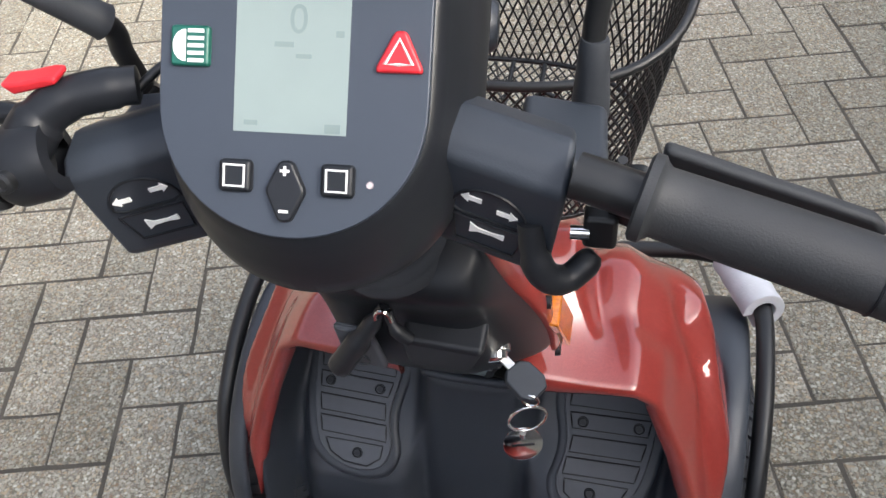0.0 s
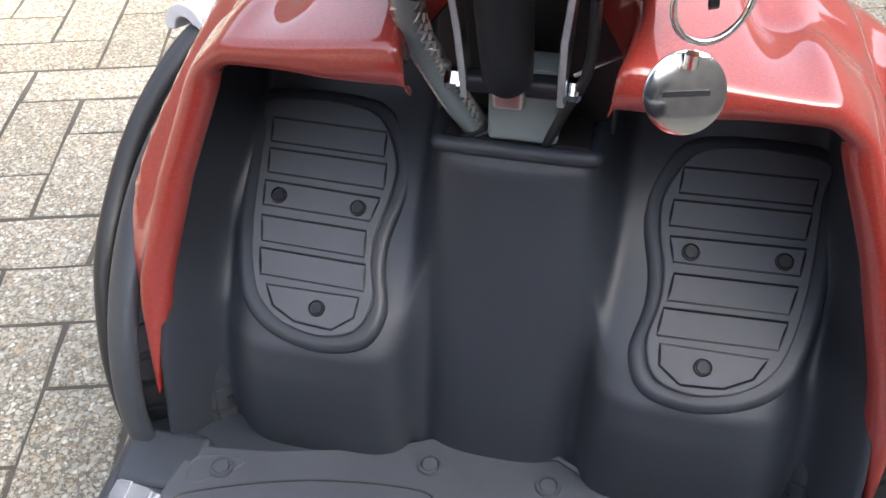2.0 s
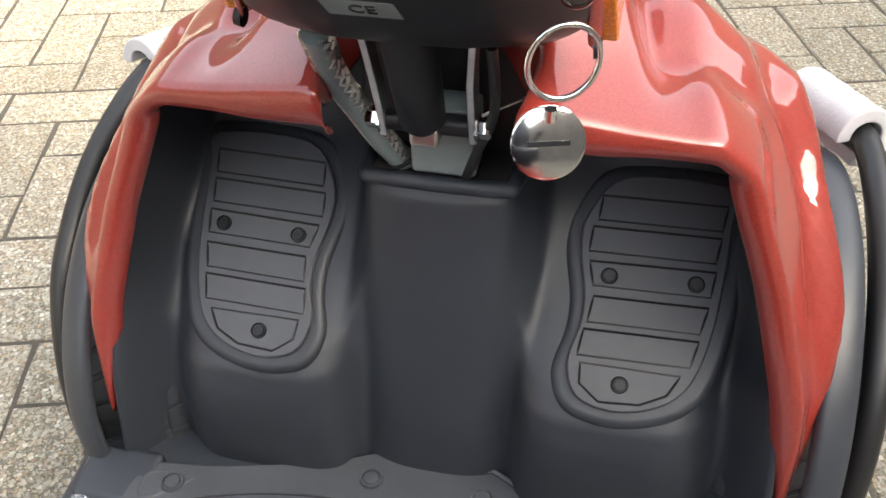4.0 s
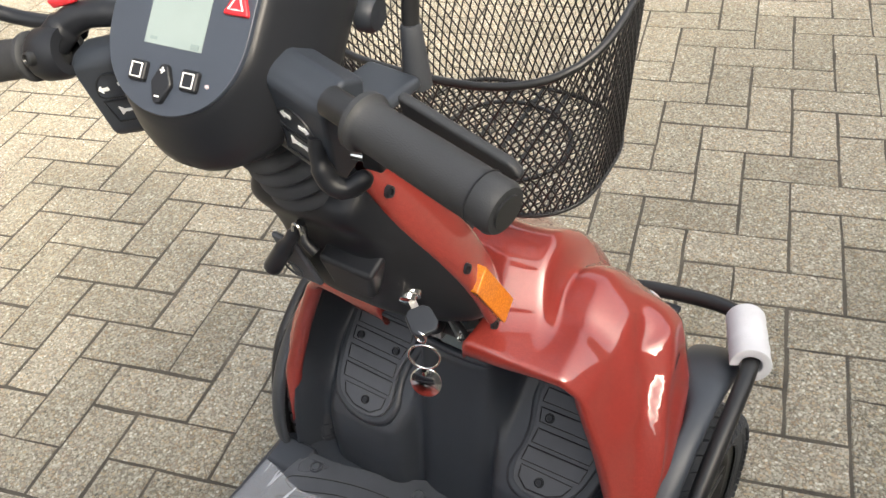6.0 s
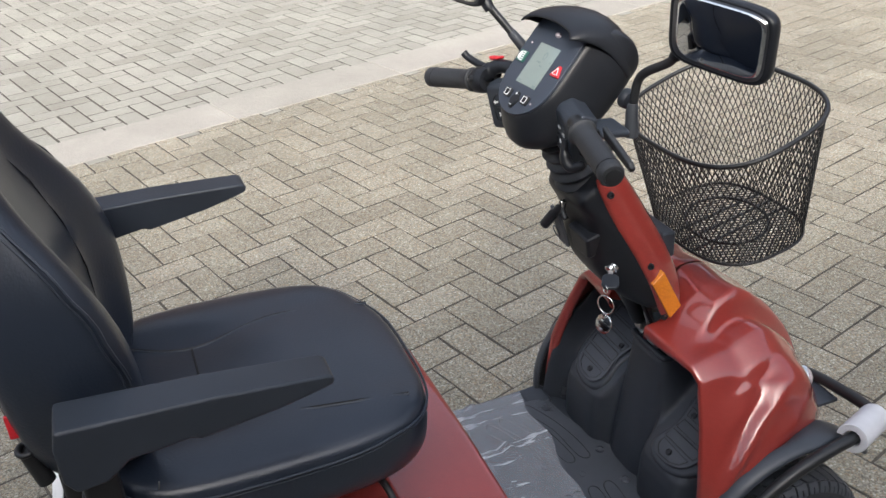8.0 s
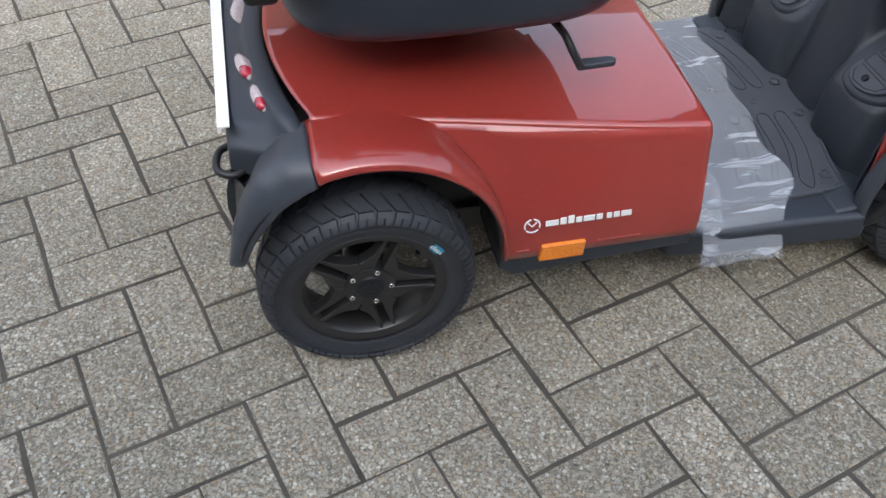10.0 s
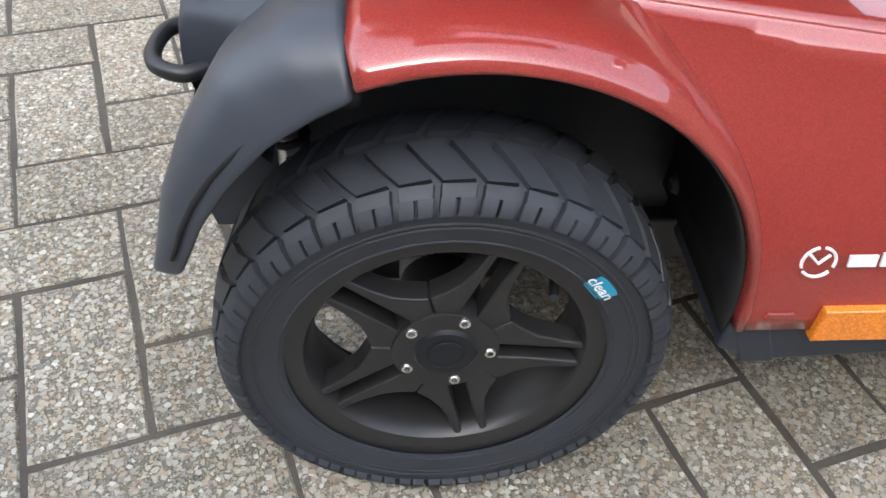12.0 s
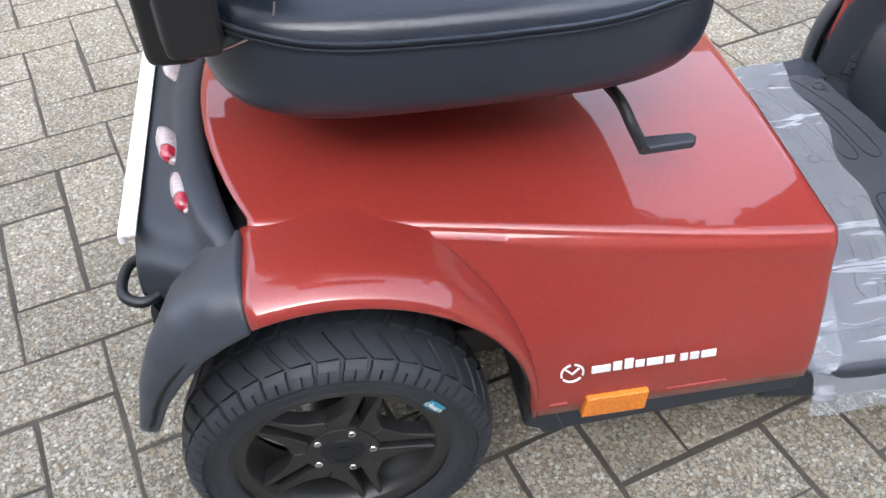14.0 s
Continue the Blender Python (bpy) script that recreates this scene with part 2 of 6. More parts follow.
def subdivided(ob, levels=1):
    m = ob.modifiers.new("subd", "SUBSURF")
    m.levels = m.render_levels = levels
    return ob


def grid_faces(nu, nv, close_u=False, close_v=False):
    fs = []
    for i in range(nu if close_u else nu - 1):
        for j in range(nv if close_v else nv - 1):
            a, b = i, (i + 1) % nu
            c, d = j, (j + 1) % nv
            fs.append((a * nv + c, b * nv + c, b * nv + d, a * nv + d))
    return fs


def loft(name, rows, mat, parent, label="", close_u=False, close_v=False, cap=False):
    """A skin over rows of equally many points; cap closes the first and the last row."""
    nu, nv = len(rows), len(rows[0])
    fs = grid_faces(nu, nv, close_u, close_v)
    if cap:
        fs.append(tuple(range(nv))[::-1])
        fs.append(tuple((nu - 1) * nv + j for j in range(nv)))
    ob = mesh_object(name, [p for r in rows for p in r], fs, mat, parent, label)
    bm = bmesh.new()
    bm.from_mesh(ob.data)
    bmesh.ops.recalc_face_normals(bm, faces=bm.faces)
    bm.to_mesh(ob.data)
    bm.free()
    return ob


def prism(name, poly, to3d, lo, hi, mat, parent, label="", bevel=0.0, segments=3):
    """A flat outline pushed from depth lo to depth hi; to3d(a, b, depth) gives the place."""
    n = len(poly)
    vs = [to3d(a, b, lo) for a, b in poly] + [to3d(a, b, hi) for a, b in poly]
    fs = [tuple(range(n)), tuple(range(2 * n - 1, n - 1, -1))]
    fs += [(i, (i + 1) % n, n + (i + 1) % n, n + i) for i in range(n)]
    ob = mesh_object(name, vs, fs, mat, parent, label, smooth=True)
    bm = bmesh.new()
    bm.from_mesh(ob.data)
    bmesh.ops.recalc_face_normals(bm, faces=bm.faces)
    bm.to_mesh(ob.data)
    bm.free()
    if bevel:
        bevelled(ob, bevel, segments)
    else:
        sharp(ob)
    return ob


def box(name, center, size, mat, parent, label="", bevel=0.003, m=None):
    x, y, z = (s / 2 for s in size)
    m = m or Matrix()
    c = Vector(center)
    return prism(name, [(-x, -y), (x, -y), (x, y), (-x, y)], lambda a, b, d: m @ (c + Vector((a, b, d))), -z, z, mat, parent, label, bevel)


def smooth_path(points, n=8, closed=False):
    pts = [Vector(p) for p in points]
    out = []
    k = len(pts)
    for i in range(k if closed else k - 1):
        p0 = pts[(i - 1) % k] if closed or i > 0 else pts[0]
        p1, p2 = pts[i], pts[(i + 1) % k]
        p3 = pts[(i + 2) % k] if closed or i + 2 < k else pts[-1]
        for s in range(n):
            t = s / n
            out.append(0.5 * ((2 * p1) + (p2 - p0) * t + (2 * p0 - 5 * p1 + 4 * p2 - p3) * t * t + (3 * p1 - p0 - 3 * p2 + p3) * t ** 3))
    if not closed:
        out.append(pts[-1])
    return out


def tube_data(pts, radius, sides=10, closed=False):
    pts = [Vector(p) for p in pts]
    k = len(pts)
    rad = radius if isinstance(radius, (list, tuple)) else [radius] * k
    vs, fs = [], []
    ref = None
    for i, p in enumerate(pts):
        d = (pts[(i + 1) % k] - pts[i - 1]) if closed else (pts[min(i + 1, k - 1)] - pts[max(i - 1, 0)])
        d.normalize()
        if ref is None:
            ref = Vector((0, 0, 1)) if abs(d.z) < 0.9 else Vector((1, 0, 0))
        ref = (ref - d * ref.dot(d)).normalized()
        b = d.cross(ref)
        for s in range(sides):
            a = 2 * math.pi * s / sides
            vs.append(p + (ref * math.cos(a) + b * math.sin(a)) * rad[i])
    for i in range(k if closed else k - 1):
        j = (i + 1) % k
        for s in range(sides):
            t = (s + 1) % sides
            fs.append((i * sides + s, i * sides + t, j * sides + t, j * sides + s))
    if not closed:
        fs.append(tuple(range(sides))[::-1])
        fs.append(tuple((k - 1) * sides + s for s in range(sides)))
    return vs, fs


def tube(name, pts, radius, mat, parent, label="", sides=10, closed=False, m=None):
    vs, fs = tube_data(pts, radius, sides, closed)
    if m is not None:
        vs = [m @ v for v in vs]
    return sharp(mesh_object(name, vs, fs, mat, parent, label), 50)


def lathe(name, profile, m, mat, parent, label="", segs=40):
    """Turns (radius, height) points about the z axis of the frame m."""
    rows = []
    for i in range(segs):
        a = 2 * math.pi * i / segs
        rows.append([m @ Vector((r * math.cos(a), r * math.sin(a), h)) for r, h in profile])
    ob = loft(name, rows, mat, parent, label, close_u=True)
    return sharp(ob, 40)


def axis_frame(origin, direction, up=(0, 0, 1)):
    z = Vector(direction).normalized()
    u = Vector(up)
    x = u.cross(z)
    if x.length < 1e-3:
        x = Vector((1, 0, 0))
    x.normalize()
    y = z.cross(x)
    m = Matrix((x, y, z)).transposed().to_4x4()
    m.translation = origin
    return m


def lerp(a, b, t):
    return a + (b - a) * t


def smooth(a, b, x):
    t = min(1, max(0, (x - a) / (b - a)))
    return t * t * (3 - 2 * t)


def table(x, rows):
    """A smooth value between rows of (x, value)."""
    if x <= rows[0][0]:
        return rows[0][1]
    for (x0, v0), (x1, v1) in zip(rows, rows[1:]):
        if x <= x1:
            t = (x - x0) / (x1 - x0)
            return lerp(v0, v1, t * t * (3 - 2 * t) * 0.5 + t * 0.5)
    return rows[-1][1]


def thing(name, label, category, place=(0, 0, 0), group=""):
    return tagged(new(name), label, category, group)


# ---- ground ----
ground = mesh_object("ground", [(-300, -300, -0.0021), (300, -300, -0.0021), (300, 300, -0.0021), (-300, 300, -0.0021)], [(0, 1, 2, 3)], M_SAND, smooth=False)
tagged(ground, "dark sandy bed under the paving, reaching to the horizon", "ground", kind="structure")

PITCH, TURN_DEG = 0.1095, 15.7
EU = Vector((math.cos(radians(TURN_DEG)), math.sin(radians(TURN_DEG)), 0))
EV = Vector((-EU.y, EU.x, 0))
ORG = Vector((0.0745, -0.4235, 0))    # a corner of one paver
GUTTER = 24.4                          # in pavers along the first axis, to the left of the start


def paver_mesh(lu, lv, chance=None, g=0.0030):
    """One paver with slightly worn edges; chance is a random source for its uneven outline."""
    c, h = 0.0024, 0.02
    x, y = lu * PITCH / 2 - g, lv * PITCH / 2 - g
    nx, ny = lu + 1, lv + 1
    out = [(-x + 2 * x * i / nx, -y) for i in range(nx)] + [(x, -y + 2 * y * i / ny) for i in range(ny)]
    out += [(-a, -b) for a, b in out]
    jit = (lambda s: chance.uniform(-s, s)) if chance else (lambda s: 0.0)
    out = [(a + jit(0.0014), b + jit(0.0014)) for a, b in out]
    n = len(out)
    vs = [(a, b, -h) for a, b in out] + [(a, b, -c * (1 + jit(0.3))) for a, b in out]
    vs += [(a * (1 - c / x) + jit(0.0006), b * (1 - c / y) + jit(0.0006), 0.0) for a, b in out]
    fs = [tuple(range(2 * n, 3 * n))]
    for k in (0, n):
        fs += [(k + i, k + (i + 1) % n, k + n + (i + 1) % n, k + n + i) for i in range(n)]
    return vs, fs


def paver_places(u0, u1, v0, v1):
    """Herringbone: places in pavers' half-lengths of both kinds of piece."""
    for k in range(int(v0) - 2, int(v1) + 3):
        for m4 in range(-40, 40):
            b = -k + 4 * m4
            for bu, av, lu, lv in ((b, k, 2, 1), (b - 1, k - 1, 1, 2)):
                cu, cv = bu + lu / 2, av + lv / 2
                if u0 <= cu <= u1 and v0 <= cv <= v1:
                    yield cu, cv, lu, lv


rng = random.Random(4)


def paver_pose(cu, cv):
    p = ORG + EU * (cu * PITCH) + EV * (cv * PITCH)
    wob = pose(0, 0, 0, rng.gauss(0, 0.15), rng.gauss(0, 0.15), TURN_DEG + rng.gauss(0, 0.35))
    return Matrix.Translation((p.x + rng.gauss(0, 0.0007), p.y + rng.gauss(0, 0.0007), rng.gauss(0, 0.0003))) @ wob


def lay_pavers():
    pavement = tagged(new("pavement"), "grey-brown washed concrete pavers laid in herringbone", "paving", kind="structure")
    pavement.location = (0, 0, 0)
    shapes = {}
    for lu, lv in ((2, 1), (1, 2)):
        shapes[lu] = []
        for k in range(8):
            vs, fs = paver_mesh(lu, lv, rng)
            me = bpy.data.meshes.new("paver")
            me.from_pydata(vs, [], fs)
            me.materials.append(M_PAVER)
            shapes[lu].append(me)
    near, verts, faces = [], [], []
    pale_v, pale_f, far = [], [], []
    for cu, cv, lu, lv in paver_places(-75, 52, -26, 92):
        p = ORG + EU * (cu * PITCH) + EV * (cv * PITCH)
        if cu + GUTTER + 0.4 >= 0:
            near.append((math.hypot(p.x - 0.15, p.y - 0.25), cu, cv, lu, lv))
        else:
            far.append((math.hypot(p.x + 2.4, p.y - 2.4), cu, cv, lu, lv))
    pale = tagged(new("pavement_pale"), "pale grey concrete pavers beyond the gutter strip", "paving", kind="structure")
    for i, (d, cu, cv, lu, lv) in enumerate(sorted(far)):
        m = paver_pose(cu, cv)
        vs, fs = paver_mesh(lu, lv, None, 0.0052)
        if i < 250:
            if (lu, "pale") not in shapes:
                me = bpy.data.meshes.new("pale_paver")
                me.from_pydata(vs, [], fs)
                me.materials.append(M_PAVER_PALE)
                shapes[lu, "pale"] = me
            ob = new("paver", shapes[lu, "pale"])
            ob.parent, ob.matrix_local = pale, m
            continue
        o = len(pale_v)
        pale_v += [m @ Vector(v) for v in vs]
        pale_f += [tuple(o + i for i in f) for f in fs]
    near.sort()
    for i, (d, cu, cv, lu, lv) in enumerate(near):
        m = paver_pose(cu, cv)
        if i < 300:
            ob = new("paver", rng.choice(shapes[lu]))
            ob.parent, ob.matrix_local = pavement, m
        else:
            vs, fs = paver_mesh(lu, lv, rng)
            o = len(verts)
            verts += [m @ Vector(v) for v in vs]
            faces += [tuple(o + i for i in f) for f in fs]
    rest = mesh_object("further_pavers", verts, faces, M_PAVER, pavement, smooth=False)
    rest["kind"] = "stuff"
    rest = mesh_object("further_pavers", pale_v, pale_f, M_PAVER_PALE, pale, smooth=False)
    rest["kind"] = "stuff"


def lay_gutter():
    strip = tagged(new("gutter_strip"), "flat pale concrete gutter strip between two pavings", "gutter", kind="structure")
    w, ln = 3.0 * PITCH, 1.0
    u = -(GUTTER + 1.5) * PITCH
    me = None
    for k in range(-4, 12):
        c = ORG + EU * u + EV * (k * ln + 0.35)
        if me is None:
            x, y, ch, h = w / 2 - 0.003, ln / 2 - 0.003, 0.003, 0.02
            lo = [(-x, -y, -h), (x, -y, -h), (x, y, -h), (-x, y, -h)]
            up = [(a, b, -ch) for a, b, _ in lo]
            top = [(a - math.copysign(ch, a), b - math.copysign(ch, b), 0) for a, b, _ in lo]
            fs = [(8, 9, 10, 11)]
            for q in (0, 4):
                fs += [(q + i, q + (i + 1) % 4, q + 4 + (i + 1) % 4, q + 4 + i) for i in range(4)]
            me = bpy.data.meshes.new("gutter_slab")
            me.from_pydata(lo + up + top, [], fs)
            me.materials.append(M_KERB)
        ob = new("gutter_slab", me)
        ob.parent = strip
        ob.matrix_local = Matrix.Translation(c) @ pose(0, 0, 0.0045, 0, 0, TURN_DEG)


# plain unseen wall on the yard's near side, added to shade the scooter
def shade_wall():
    m = pose(2.62, -1.80, 0, 0, 0, 66)
    w = box("wall_east", (1.0, -0.15, 1.675), (16.0, 0.3, 3.35), M_SHADEWALL, None, bevel=0.0, m=m)
    tagged(w, "plain grey unseen wall added to shade the yard", "wall", kind="structure")


shade_wall()


def reflected_walls():
    """Dark unseen walls, far out, added to put dark edges into the paint's reflections."""
    for name, m, ln in (("wall_west", pose(-13.0, 3.0, 0, 0, 0, 96), 44.0), ("wall_north", pose(0.0, 17.0, 0, 0, 0, 6), 44.0)):
        w = box(name, (0, 0.15, 4.2), (ln, 0.3, 8.4), M_FARWALL, None, bevel=0.0, m=m)
        tagged(w, "dark unseen wall added for the paint to reflect", "wall", kind="structure")


reflected_walls()

# ---- the mobility scooter ----
scooter = thing("mobility_scooter", "red and black four-wheeled mobility scooter parked on grey pavers", "mobility scooter")


def tyre_profile(rad, half):
    """Half-round section of a tyre: (radius, across) from one bead over the tread to the other."""
    pts = []
    for i in range(25):
        s = -1 + 2 * i / 24
        a = s * 2.25
        x = half * math.copysign(min(1.0, abs(math.sin(min(abs(a), math.pi / 2)) if abs(a) < math.pi / 2 else 1.0) ** 0.8), s)
        if abs(a) < math.pi / 2:
            r = rad - 0.022 * (1 - math.cos(a)) ** 1.15
        else:
            t = (abs(a) - math.pi / 2) / (2.25 - math.pi / 2)
            r = rad - 0.022 - 0.027 * t
            x *= 1 - 0.10 * t * t
        pts.append((r, x))
    return pts


def wheel(center, rad, half, side, sticker_angle=None):
    """A wheel whose outer face looks to side (+1: +x)."""
    w = new("wheel")
    w.parent = scooter
    w["label"] = "wheel with a black five-spoke rim and block-tread tyre"
    m = Matrix.Translation(center) @ Matrix(((0, 0, side, 0), (side, 0, 0, 0), (0, 1, 0, 0), (0, 0, 0, 1)))
    # local frame: x along the scooter, y up, z outwards
    prof = tyre_profile(rad, half)
    lathe("tyre", prof, m, M_RUBBER, w, "black rubber tyre", 72)
    n = len(prof)

    def surf(theta, s, h):
        f = (s + 1) / 2 * (n - 1)
        i = min(n - 2, max(0, int(f)))
        (r0, x0), (r1, x1) = prof[i], prof[i + 1]
        t = f - i
        r, x = lerp(r0, r1, t), lerp(x0, x1, t)
        dr, dx = r1 - r0, x1 - x0
        ln = math.hypot(dr, dx) or 1
        r, x = r + h * dx / ln, x - h * dr / ln
        return m @ Vector((r * math.cos(theta), r * math.sin(theta), x))

    vs, fs = [], []

    def block(path0, path1, top=0.0046):
        """A raised block between two runs of (theta, s)."""
        o = len(vs)
        k = len(path0)
        for a, b in zip(path0, path1):
            mid = [lerp(a[0], b[0], q) for q in (0.0, 0.06, 0.94, 1.0)]
            ms = [lerp(a[1], b[1], q) for q in (0.0, 0.06, 0.94, 1.0)]
            for q, hh in zip(range(4), (-0.001, top, top, -0.001)):
                vs.append(surf(mid[q], ms[q], hh))
        for i in range(k - 1):
            for q in range(3):
                fs.append((o + i * 4 + q, o + i * 4 + q + 1, o + (i + 1) * 4 + q + 1, o + (i + 1) * 4 + q))
        for e in (0, k - 1):
            fs.append(tuple(o + e * 4 + q for q in range(4)))

    N = 38
    st = 2 * math.pi / N
    for i in range(N):
        t0 = i * st
        for sg in (-1, 1):
            off = 0 if sg > 0 else st / 2
            # shoulder block, slanting a little
            for q0, q1, f0, f1 in ((0.0, 0.42, 0.0, 1.0), (0.42, 1.0, 0.0, 0.475), (0.42, 1.0, 0.525, 1.0)):
                qs = [lerp(q0, q1, k / 3) for k in range(4)]
                left = [0.12 * st * q for q in qs]
                right = [0.90 * st + 0.09 * st * q for q in qs]
                p0 = [(t0 + off + lerp(a, b, f0), sg * lerp(0.36, 0.64, q)) for q, a, b in zip(qs, left, right)]
                p1 = [(t0 + off + lerp(a, b, f1), sg * lerp(0.36, 0.64, q)) for q, a, b in zip(qs, left, right)]
                block(p0, p1)
            # chevron block
            p0 = [(t0 + off + st * (0.05 + 0.75 * q), sg * lerp(0.33, 0.03, q)) for q in (0, 0.5, 1)]
            p1 = [(t0 + off + st * (0.86 + 0.75 * q), sg * lerp(0.335, 0.03, q)) for q in (0, 0.5, 1)]
            block(p0, p1)
    for s0, hh in ((0.755, 0.0012), (0.80, 0.0010), (0.955, 0.0012)):
        tube("sidewall_ring", [surf(2 * math.pi * i / 72, s0, 0.0) for i in range(72)], hh, M_RUBBER, w, "", 6, True)
    tr = mesh_object("tread", vs, fs, M_RUBBER, w)
    bm = bmesh.new()
    bm.from_mesh(tr.data)
    bmesh.ops.recalc_face_normals(bm, faces=bm.faces)
    bm.to_mesh(tr.data)
    bm.free()
    sharp(tr, 32)
    R = rad - 0.0475
    rim = lathe("rim", [(R - 0.006, -half * 0.8), (R + 0.004, -half * 0.86), (R - 0.012, -half * 0.6), (R - 0.022, 0), (R - 0.020, half * 0.5), (R - 0.0175, half * 0.70), (R - 0.0150, half * 0.765),
                        (R - 0.004, half * 0.80), (R - 0.001, half * 0.83), (R + 0.0015, half * 0.83), (R + 0.003, half * 0.78), (R + 0.004, half * 0.60)], m, M_RIM, w, "matt black rim", 72)
    # groove between rim and tyre, its shade put into the colour
    lathe("rim_groove", [(R + 0.001, half * 0.86), (R + 0.004, half * 0.80), (R + 0.007, half * 0.87)], m, M_GAPDARK, w, "", 72)
    zf = half * 0.62
    # hub, spoke pairs, cap and bolts
    lathe("hub", [(0.0, -half), (0.03, -half), (0.036, zf - 0.03), (0.044, zf - 0.012), (0.04, zf + 0.004), (0.0, zf + 0.004)], m, M_RIM, w, "", 40)
    for k in range(5):
        a0 = radians(-4 + 72 * k)
        for sg in (-1, 1):
            ro = R - 0.0145
            poly = [(0.036, sg * 0.0068), (ro * 0.7, sg * 0.0066), (ro, sg * 0.0075), (ro, sg * 0.0135), (ro * 0.8, sg * 0.0150), (ro * 0.64, sg * 0.0185), (ro * 0.53, sg * 0.0245), (0.045, sg * 0.0327), (0.026, sg * 0.0190), (0.026, sg * 0.0068)]
            ca, sa = math.cos(a0), math.sin(a0)
            prism("spoke", poly, lambda x, y, d: m @ Vector((x * ca - y * sa, x * sa + y * ca, d + 0.004 * max(0, (x - 0.05) / 0.07))), zf - 0.018, zf + 0.002, M_RIM, w, "", 0.0022, 2)
        bc = Vector((0.0335 * math.cos(a0), 0.0335 * math.sin(a0), zf))
        bolt = lathe("bolt", [(0.0, 0.0035), (0.0022, 0.0035), (0.0024, 0.0055), (0.0042, 0.0055), (0.005, 0.004), (0.0052, -0.002)], m @ Matrix.Translation(bc), M_CHROME, w, "small steel bolt", 14)
    lathe("hub_cap", [(0.0, 0.007), (0.022, 0.0065), (0.0245, 0.004), (0.0245, -0.002)], m @ Matrix.Translation((0, 0, zf)), M_BLACK_SMOOTH, w, "", 32)
    lathe("cap_ring", [(0.012, 0.0072), (0.0135, 0.0082), (0.015, 0.0072)], m @ Matrix.Translation((0, 0, zf)), M_BLACK_SMOOTH, w, "", 32)
    tube("valve", [m @ Vector((0.085, 0.045, zf - 0.05)), m @ Vector((0.078, 0.041, zf - 0.01))], 0.004, M_RUBBER, w, "")
    # brake drum seen through the spokes
    lathe("drum", [(0.0, -half * 0.2), (0.03, -half * 0.2), (0.032, -half), (0.03, -half * 1.8)], m, M_STEEL, w, "dull steel axle drum", 32)
    return w, m, surf


REAR_X, FRONT_X, AXLE_Y2 = 0.288, 0.287, 1.037
wr, wr_m, wr_surf = wheel((REAR_X, -0.001, 0.167), 0.167, 0.05, 1)
wheel((-REAR_X, -0.001, 0.167), 0.167, 0.05, -1)
wf, wf_m, wf_surf = wheel((FRONT_X, AXLE_Y2, 0.165), 0.165, 0.05, 1)
wheel((-FRONT_X, AXLE_Y2, 0.165), 0.165, 0.05, -1)


def sticker(surf, theta, s, dth, ds, mat, parent, label):
    rows = []
    for i in range(9):
        q = -1 + i / 4
        rows.append([surf(theta + dth * q, s + ds * p * (1 - 0.15 * abs(q) ** 6), 0.0010) for p in (-1, -0.5, 0, 0.5, 1)])
    return loft("tyre_sticker", rows, mat, parent, label)


sticker(wr_surf, radians(38), 0.885, 0.085, 0.090, M_CYAN, wr, "blue sticker with white lettering")
sticker(wf_surf, radians(-92), 0.885, 0.05, 0.05, M_CYAN, wf, "blue sticker")


def lettering(text, size, m, mat, parent, name="lettering", depth=0.0003):
    cu = bpy.data.curves.new(name, "FONT")
    cu.body, cu.size, cu.align_x, cu.align_y, cu.extrude = text, size, "CENTER", "CENTER", depth
    cu.materials.append(mat)
    tmp = new(name, cu)
    me = bpy.data.meshes.new_from_object(tmp.evaluated_get(bpy.context.evaluated_depsgraph_get()))
    bpy.data.objects.remove(tmp)
    ob = new(name, me)
    ob.parent = parent
    ob.matrix_local = m
    return ob


th = radians(38)
pc = wr_surf(th, 0.885, 0.0016)
nrm = (wr_surf(th, 0.885, 0.01) - pc).normalized()
tang = (wr_surf(th + 0.02, 0.885, 0.0016) - wr_surf(th - 0.02, 0.885, 0.0016)).normalized() * -1
fm = Matrix((tang, nrm.cross(tang), nrm)).transposed().to_4x4()
fm.translation = pc
lettering("clean", 0.0125, fm, M_WHITE, wr)

# ---- rear body ----
ARC_R, ARC_Y, ARC_Z = 0.2023, 0.0075, 0.214


def body_low(y):
    d = y - ARC_Y
    return ARC_Z + math.sqrt(ARC_R ** 2 - d ** 2) if abs(d) < ARC_R else 0.2


def body_edge(y):
    k = (y + 0.06) / 0.58
    return lerp(0.215, 0.288, smooth(-0.06, 0.5, y) * 0.5 + 0.5 * k), lerp(0.429, 0.390, k)


def body_x(y, z):
    xe, ze = body_edge(y)
    return lerp(0.337, xe + 0.012, smooth(0.0, 1.15, (z - 0.2) / (ze - 0.2)))


